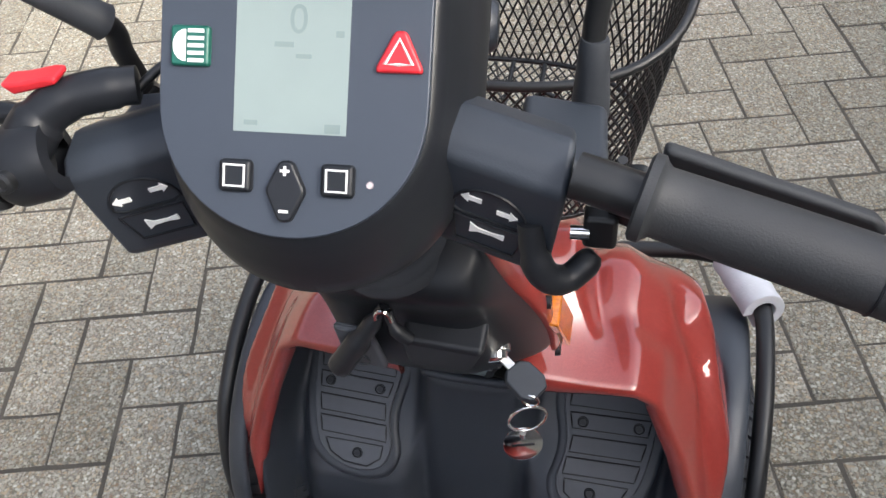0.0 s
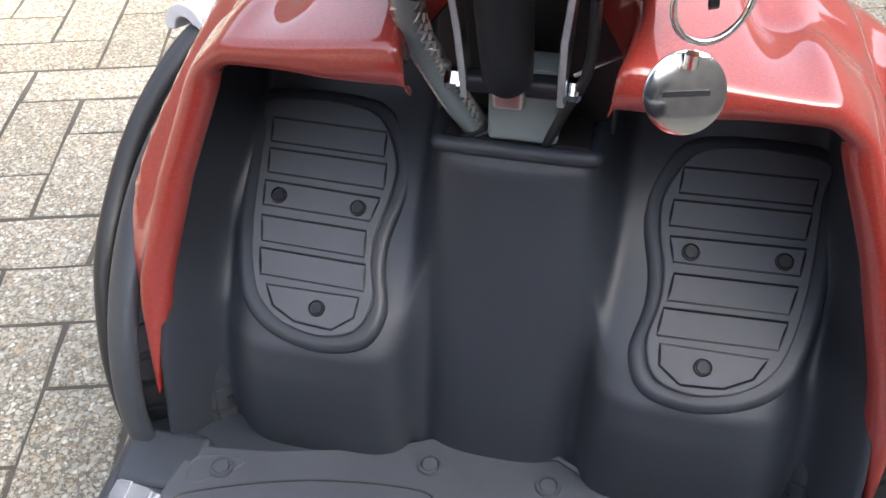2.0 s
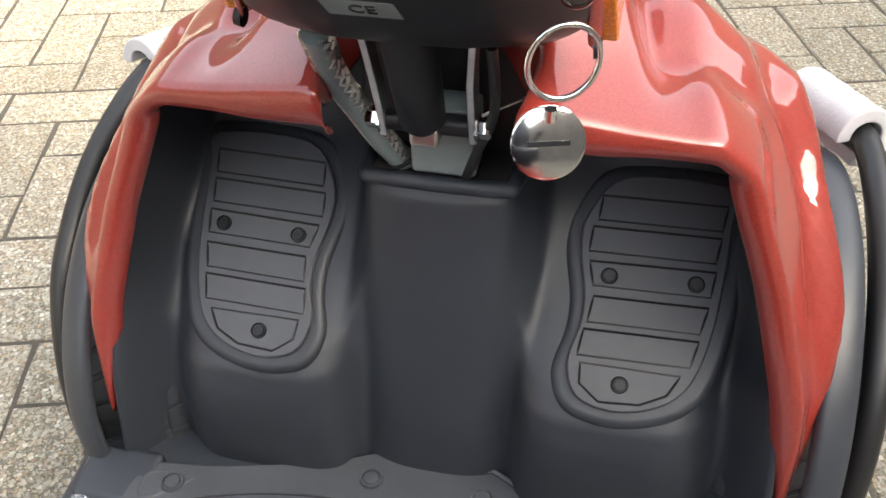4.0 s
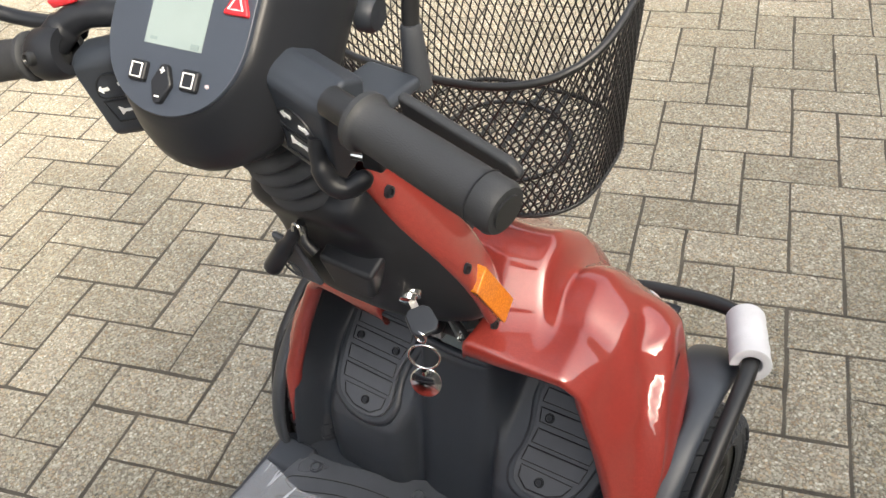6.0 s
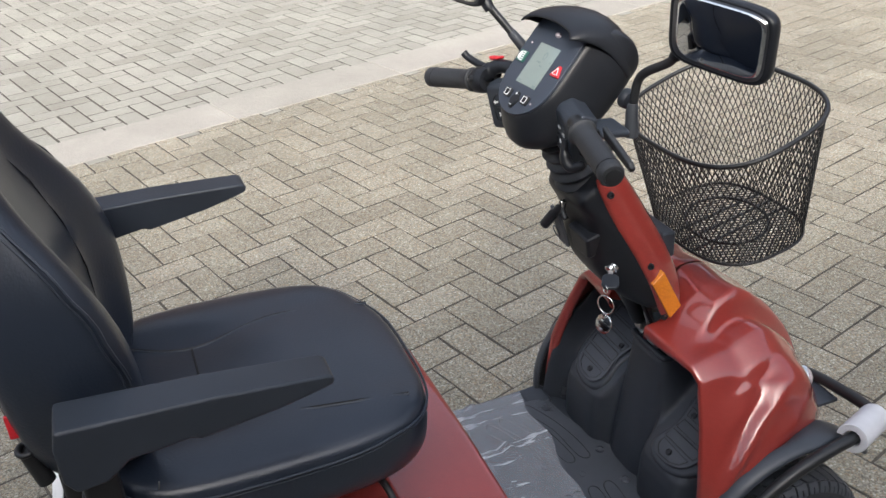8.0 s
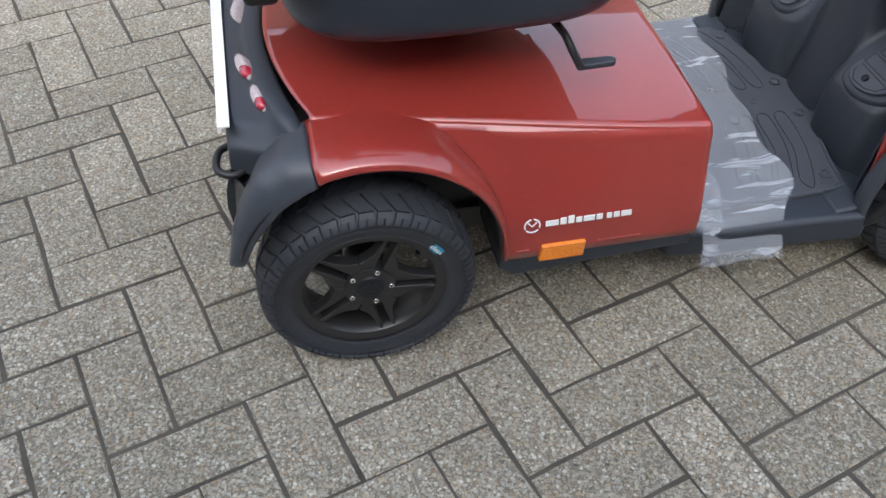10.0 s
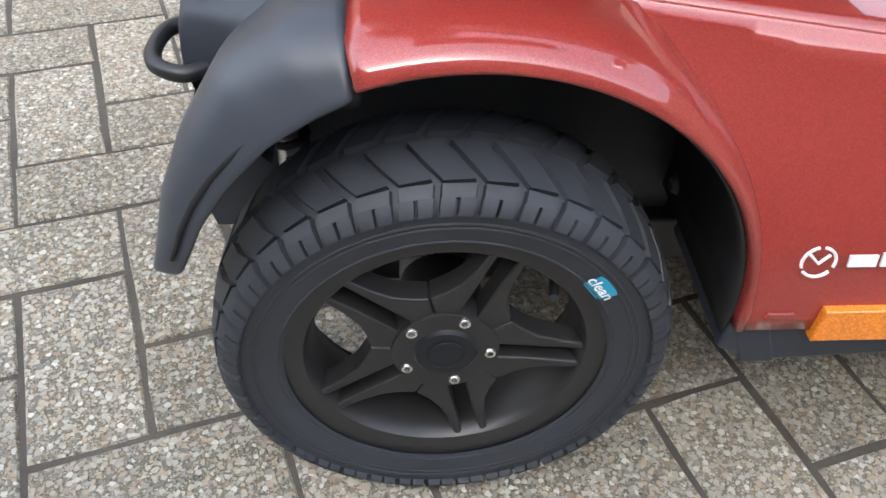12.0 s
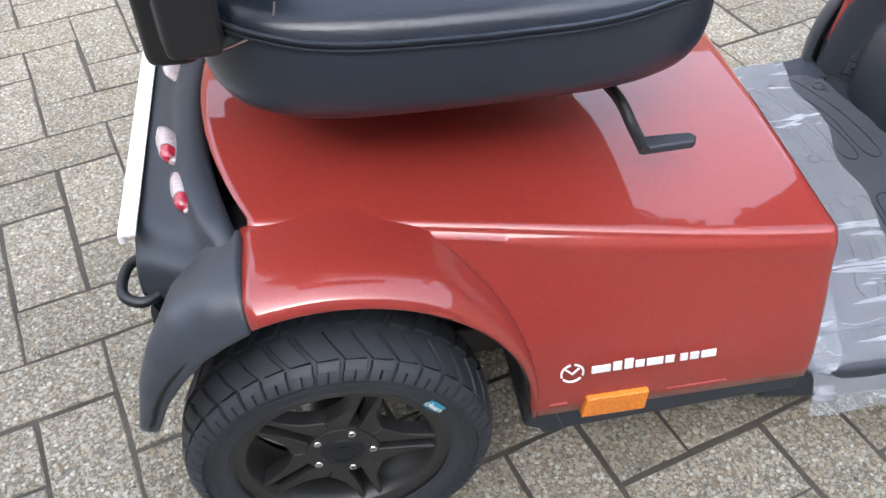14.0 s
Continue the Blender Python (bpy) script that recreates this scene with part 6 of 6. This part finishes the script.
def seat():
    s = new("seat")
    s.parent = scooter
    s["label"] = "black leatherette captain seat with armrests"
    s.location = (0, -0.010, 0.025)
    rows = []
    for inset, dz, from_top in ((0.05, 0.0, False), (0.022, 0.0, False), (0.006, 0.012, False), (0.0, 0.035, False), (0.0, -0.022, True), (0.004, -0.008, True), (0.012, -0.002, True), (0.03, 0.0, True), (0.06, 0.0, True), (0.10, 0.0, True), (0.14, 0.0, True), (0.18, 0.0, True), (0.205, 0.0, True)):
        row = []
        for x, y in cushion_ring(0.258 - inset, -0.075 + inset, 0.428 - inset * 0.98):
            z = seat_top(x, y) + dz if from_top else 0.510 + dz
            row.append((SX + x, y, z))
        rows.append(row)
    c = loft("seat_cushion", rows, M_LEATHER, s, "padded black leatherette cushion with stitched seams", close_v=True, cap=True)
    subdivided(c, 1)
    tube("piping", [(SX + x, y, seat_top(x, y) - 0.012) for x, y in cushion_ring(0.2585, -0.076, 0.4285, 80)], 0.0022, M_LEATHER, c, "", 6, True)
    tube("piping", [(SX + x, y, seat_top(x, y) - 0.018) for x, y in cushion_ring(0.2588, -0.076, 0.4288, 80)], 0.0012, M_LEATHER, c, "", 6, True)
    for sd in (1, -1):
        pts = [(-0.108, 0.405), (-0.122, 0.24), (-0.092, 0.095), (-0.131, -0.007)] if sd < 0 else [(0.176, 0.385), (0.164, 0.276), (0.125, 0.10), (0.15, 0.0)]
        for off, r, mt in ((0.0, 0.0019, M_GAPDARK), (0.0040, 0.0020, M_LEATHER)):
            tube("seam", smooth_path([(SX + x + off, y, seat_top(x, y) - 0.0002) for x, y in pts], 10), r, mt, c, "", 5)
    tube("seam", [(SX + x, 0.095, seat_top(x, 0.095) - 0.0002) for x in [-0.092 + 0.01 * i for i in range(23)]], 0.0019, M_GAPDARK, c, "", 5)
    box("seat_base", (SX, 0.17, 0.485), (0.30, 0.30, 0.05), M_BLACK_PAINT, s, "", 0.01)
    lathe("seat_post", [(0.0, 0.1), (0.045, 0.1), (0.045, 0.0), (0.06, -0.005), (0.06, -0.02)], Matrix.Translation((0, 0.16, 0.425)), M_BLACK_PAINT, s, "", 28)
    tube("seat_lever", smooth_path([(0.10, 0.30, 0.478), (0.17, 0.325, 0.470), (0.205, 0.335, 0.452), (0.235, 0.338, 0.445)], 5), 0.006, M_BLACK_PAINT, s, "black seat lever", 8)
    prism("lever_paddle", [(0.0, -0.010), (0.055, -0.008), (0.060, 0.0), (0.055, 0.008), (0.0, 0.010)], lambda a, b, d: Vector((0.225 + b * 1.0, 0.335 + a, 0.443 + d)), -0.005, 0.005, M_BLACK, s, "", 0.003)
    tube("slide_rail", [(SX + 0.16, 0.30, 0.51), (SX + 0.16, 0.388, 0.508)], 0.006, M_BLACK_PAINT, s, "", 8)
    tube("slide_bar", smooth_path([(SX - 0.1, 0.388, 0.505), (SX + 0.1, 0.392, 0.505), (SX + 0.18, 0.384, 0.503)], 5), 0.005, M_BLACK_PAINT, s, "", 8)
    # backrest
    zs = [0.600, 0.612, 0.64, 0.70, 0.76, 0.82, 0.88, 0.94, 1.00, 1.05, 1.09, 1.115, 1.128]
    rear = [(0.6, -0.112), (0.74, -0.140), (0.93, -0.153), (1.16, -0.168), (1.23, -0.172)]
    front = [(0.6, 0.010), (0.66, 0.026), (0.80, 0.028), (0.88, 0.008), (0.94, -0.022), (1.03, -0.078), (1.12, -0.102), (1.23, -0.125)]
    wid = [(0.6, 0.14), (0.64, 0.185), (0.72, 0.222), (0.85, 0.236), (0.95, 0.215), (1.02, 0.178), (1.08, 0.150), (1.13, 0.135)]
    rows = []
    for z in zs:
        w, yr, yf = table(z, wid), table(z, rear), table(z, front)
        edge = 0.5 if z in (0.600, 1.128) else (0.8 if z in (0.612, 1.115) else 1.0)
        ym = (yr + yf) / 2
        yr, yf, w = lerp(ym, yr, edge), lerp(ym, yf, edge), w * lerp(0.94, 1, edge)
        row = []
        for i in range(21):
            t = -1 + i / 10
            recess = 0.55 * (yf - yr) * (1 - smooth(0.45, 0.85, abs(t))) * 0.62
            row.append((SX + w * t * 0.985, yf - recess - 0.016 * abs(t) ** 8, z))
        for x in (1.0,):
            row.append((SX + w * x, lerp(yf, yr, 0.35), z))
            row.append((SX + w * x * 0.995, lerp(yf, yr, 0.7), z))
        for i in range(13):
            t = 1 - i / 6
            row.append((SX + w * 0.975 * t, yr - 0.012 * (1 - t * t), z))
        row.append((SX - w * 0.995, lerp(yf, yr, 0.7), z))
        row.append((SX - w, lerp(yf, yr, 0.35), z))
        rows.append(row)
    bk = loft("backrest", rows, M_LEATHER, s, "tall padded black leatherette backrest with side bolsters", close_v=True, cap=True)
    subdivided(bk, 1)
    for sd in (1, -1):
        line, line2 = [], []
        for z in [0.66 + 0.02 * i for i in range(22)]:
            w, yr, yf = table(z, wid), table(z, rear), table(z, front)
            line.append((SX + sd * w * 0.995, yf - 0.020, z))
            line2.append((SX + sd * w * 0.44, yf - 0.55 * 0.62 * (yf - yr) + 0.001, z))
        tube("piping", line, 0.0022, M_LEATHER, bk, "", 6)
        tube("piping", [(x, y - 0.008, z) for x, y, z in line], 0.0014, M_LEATHER, bk, "", 6)
        tube("seam", line2, 0.0013, M_BLACK_SMOOTH, bk, "", 5)
    # headrest
    rows = []
    for z, k in ((1.098, 0.55), (1.106, 0.85), (1.135, 1.0), (1.20, 1.0), (1.25, 0.90), (1.268, 0.6)):
        rows.append([(SX + 0.115 * k * math.copysign(abs(math.cos(a)) ** 0.6, math.cos(a)), -0.150 + 0.038 * k * math.copysign(abs(math.sin(a)) ** 0.8, math.sin(a)), z) for a in [2 * math.pi * i / 28 for i in range(28)]])
    hr = loft("headrest", rows, M_LEATHER, s, "black leatherette headrest", close_v=True, cap=True)
    subdivided(hr, 1)
    for sd in (1, -1):
        tube("headrest_rod", [(SX + sd * 0.05, -0.15, 1.09), (SX + sd * 0.05, -0.15, 1.13)], 0.006, M_CHROME, hr, "", 10)
    # armrests
    prof = [(-0.078, 0.768), (-0.072, 0.792), (0.10, 0.794), (0.248, 0.789), (0.256, 0.784), (0.256, 0.774), (0.242, 0.769), (0.232, 0.766), (0.181, 0.753), (0.082, 0.736), (0.072, 0.741), (0.03, 0.734), (0.0, 0.731), (-0.010, 0.722), (-0.030, 0.706), (-0.066, 0.700), (-0.078, 0.72)]
    for sd, x0, sl in ((1, SX + 0.292, -0.035), (-1, SX - 0.292, 0.035)):
        prism("armrest", prof, lambda a, b, d: Vector((x0 + sl * (a + 0.075) + d * lerp(1.0, 0.82, (a + 0.075) / 0.33), a - 0.008, b + 0.025 - (0.09 if sd > 0 else -0.01) * (a + 0.075) + (0.0 if sd > 0 else 0.003))), -0.032, 0.032, M_BLACK, s, "black moulded armrest with a tapering underside", 0.007, 3)
        box("armrest_bracket", (x0 - sd * 0.040, -0.055, 0.655), (0.030, 0.045, 0.10), M_BLACK_PAINT, s, "", 0.008)
    box("recliner_cover", (SX + 0.215, -0.062, 0.615), (0.022, 0.05, 0.05), M_BLACK, s, "", 0.009)
    box("recliner_cover", (SX - 0.215, -0.062, 0.615), (0.022, 0.05, 0.05), M_BLACK, s, "", 0.009)
    # pale piping of the open cover at the rear corner of the cushion
    tube("cover_piping", smooth_path([(0.2150, 0.010, 0.628), (0.2195, 0.004, 0.612), (0.2195, -0.020, 0.598), (0.2150, -0.055, 0.586), (0.204, -0.074, 0.580), (0.180, -0.079, 0.577)], 6), 0.0010, M_STEEL, s, "pale piping of the seat cover", 6)
    box("tag", (SX + 0.195, -0.142, 0.752), (0.006, 0.012, 0.036), M_BTN_RED, s, "small red label", 0.002)
    tube("crutch_clip", [(0.168 + 0.014 * math.cos(i * math.pi / 10), -0.138 + 0.011 * math.sin(i * math.pi / 10), 0.702) for i in range(20)], 0.004, M_BLACK_PAINT, s, "", 8, True)
    tube("clip_tube", [(0.168, -0.138, 0.70), (0.170, -0.126, 0.645)], 0.012, M_BLACK_PAINT, s, "black tube holder behind the seat", 16)
    box("rear_frame", (0.02, -0.092, 0.585), (0.26, 0.05, 0.10), M_BLACK_PAINT, s, "", 0.012)


seat()
# ---- key with ring and fob ----
def key_set():
    k = thing("key_ring", "black-headed key in the lock with a steel ring and round fob", "keys")
    d = Vector((0.80, -0.52, -0.30)).normalized()
    o = Vector((0.063, 0.806, 0.691)) + d * 0.009
    side = d.cross(Vector((0, 0, 1))).normalized()
    up = side.cross(d)
    at = lambda a, b, c: o + d * a + side * b + up * c
    prism("key_blade", [(0.0, -0.004), (0.014, -0.004), (0.014, 0.004), (0.0, 0.004)], at, -0.001, 0.001, M_STEEL, k, "nickel key blade", 0.0004)
    prism("key_head", [(0.012, -0.008), (0.018, -0.014), (0.036, -0.015), (0.044, -0.009), (0.045, 0.009), (0.036, 0.015), (0.018, 0.014), (0.012, 0.008)], at, -0.0035, 0.0035, M_BLACK, k, "black plastic key head", 0.002)
    h = at(0.040, 0.006, 0)
    tube("small_ring", [h + Vector((0.007 * math.cos(a), -0.002, -0.004 + 0.007 * math.sin(a))) for a in [i * math.pi / 10 for i in range(20)]], 0.0011, M_CHROME, k, "steel ring", 6, True)
    c = h + Vector((-0.003, 0.002, -0.038))
    tube("split_ring", [c + Vector((0.0165 * math.cos(a) * 0.9, 0.0165 * math.cos(a) * 0.4, 0.0175 * math.sin(a))) for a in [i * math.pi / 16 for i in range(32)]], 0.0014, M_CHROME, k, "steel split ring", 8, True)
    f = c + Vector((-0.004, 0.0, -0.041))
    tube("fob_link", [f + Vector((0, 0, 0.012)), f + Vector((0, 0, 0.018))], 0.003, M_CHROME, k, "", 8)
    fr = axis_frame(f, (0.25, -0.85, 0.35))
    fob = lathe("fob", [(0.0, 0.0016), (0.0155, 0.0016), (0.0175, 0.0006), (0.0175, -0.0006), (0.0155, -0.0016), (0.0, -0.0016)], fr, M_CHROME, k, "round polished metal fob", 32)
    prism("fob_print", [(-0.010, -0.0012), (0.010, -0.0012), (0.010, 0.0012), (-0.010, 0.0012)], lambda a, b, dd: fr @ Vector((a, b, dd)), 0.0012, 0.0019, M_BLACK_SMOOTH, fob)


key_set()

# ---- the column's lean, for all that the steering column carries ----
LEAN = Matrix(((1, 0, 0, -0.002), (0, 1, -0.014, -0.0053), (0, 0, 1.016, 0.003), (0, 0, 0, 1)))
COLUMN_PARTS = ("column_cover", "column_front", "cover_screw", "bellows", "connector_box", "charging_flap", "tilt_lever", "lever_pull", "lever_spring", "key_lock", "label_plate",
                "basket", "key_ring", "lettering")
HANDLE = Matrix.Translation((0.001, 0.680, 0.014)) @ pose(0, 0, 0, 0, 0, 2.0) @ Matrix.Translation((0, -0.70, 0))
HANDLE_PARTS = ("switch_box", "handlebar", "grip", "throttle_lever", "lever_pivot", "lever_arm", "lever_bolt", "clamp", "brake", "mirror_bracket")


def lean(ob, m=LEAN):
    if ob.type == "MESH" and ob.matrix_local.translation.length < 1e-6:
        ob.data.transform(m)
    elif ob.type == "MESH":
        ob.matrix_local = m @ ob.matrix_local
    for c in ob.children:
        lean(c, m)


def lean_column():
    tops = [o for o in scooter.children if o.name.startswith(COLUMN_PARTS)] + [o for o in bpy.data.objects if o.name == "key_ring"]
    for o in tops:
        if o.name.startswith("lettering") and o.matrix_local.translation.z < 0.5:
            continue
        if o.name.startswith("side_reflector"):
            continue
        lean(o)
    for o in scooter.children:
        if o.name.startswith(HANDLE_PARTS):
            lean(o, HANDLE)
        if o.name.startswith("side_reflector") and o.data.vertices[0].co.z > 0.5:
            lean(o)


lean_column()

# ---- packing film on the platform ----
def film():
    t = thing("packing_film", "wrinkled clear plastic packing film over the foot platform", "plastic film")
    rows = []
    for i in range(71):
        x = -0.335 + 0.68 * i / 70
        y1 = 0.752 + 0.03 * smooth(0.1, -0.2, x) - 0.05 * smooth(0.22, 0.33, x) + 0.008 * math.sin(x * 37)
        row = []
        for j in range(41):
            y = lerp(0.532, y1, j / 40)
            v = noise.noise(Vector((x * 7 + y * 5, y * 16 - x * 4, 0.3)))
            r = abs(noise.noise(Vector((x * 5 + y * 9, (y - 0.5 * x) * 26, 2.0))))
            z = 0.1795 + 0.006 * max(0, v) + 0.009 * r * r * 3
            z += 0.012 * smooth(0.05, 0.0, y - 0.532)
            over = max(0.0, abs(x) - 0.300)
            z -= over * 1.7 * smooth(0.50, 0.60, y) + 0.0
            row.append((math.copysign(min(abs(x), 0.300 + over * 0.75), x), y + over * 0.6 * math.sin(y * 40), z))
        rows.append(row)
    hem = []
    for row in rows[3:-3]:
        w = 15 + int(4 * noise.noise(Vector((row[0][0] * 9, 0, 5))))
        hem.append([(x, lerp(row[0][1], row[w][1], j / 14), row[int(j * w / 14)][2] + 0.003 + 0.002 * math.sin(x * 60 + j)) for j, x in ((j, row[0][0]) for j in range(15))])
    for name, rr in (("film_sheet", rows), ("folded_hem", hem)):
        ob = loft(name, rr, M_FILM, t, "")
        ob.visible_shadow = False
        subdivided(ob, 1)


film()

# ---- the scooter's stand on the pavement ----
STAND = Matrix.Translation((0, 0.876, 0)) @ pose(0, 0, 0, 0, 0, -0.8) @ Matrix.Translation((0, -0.88, 0))
for ob in [o for o in bpy.data.objects if o.parent is None and o.name.startswith(("mobility_scooter", "foam_sleeve", "key_ring", "packing_film"))]:
    ob.matrix_world = STAND

# ---- paving, laid last ----
lay_gutter()
lay_pavers()
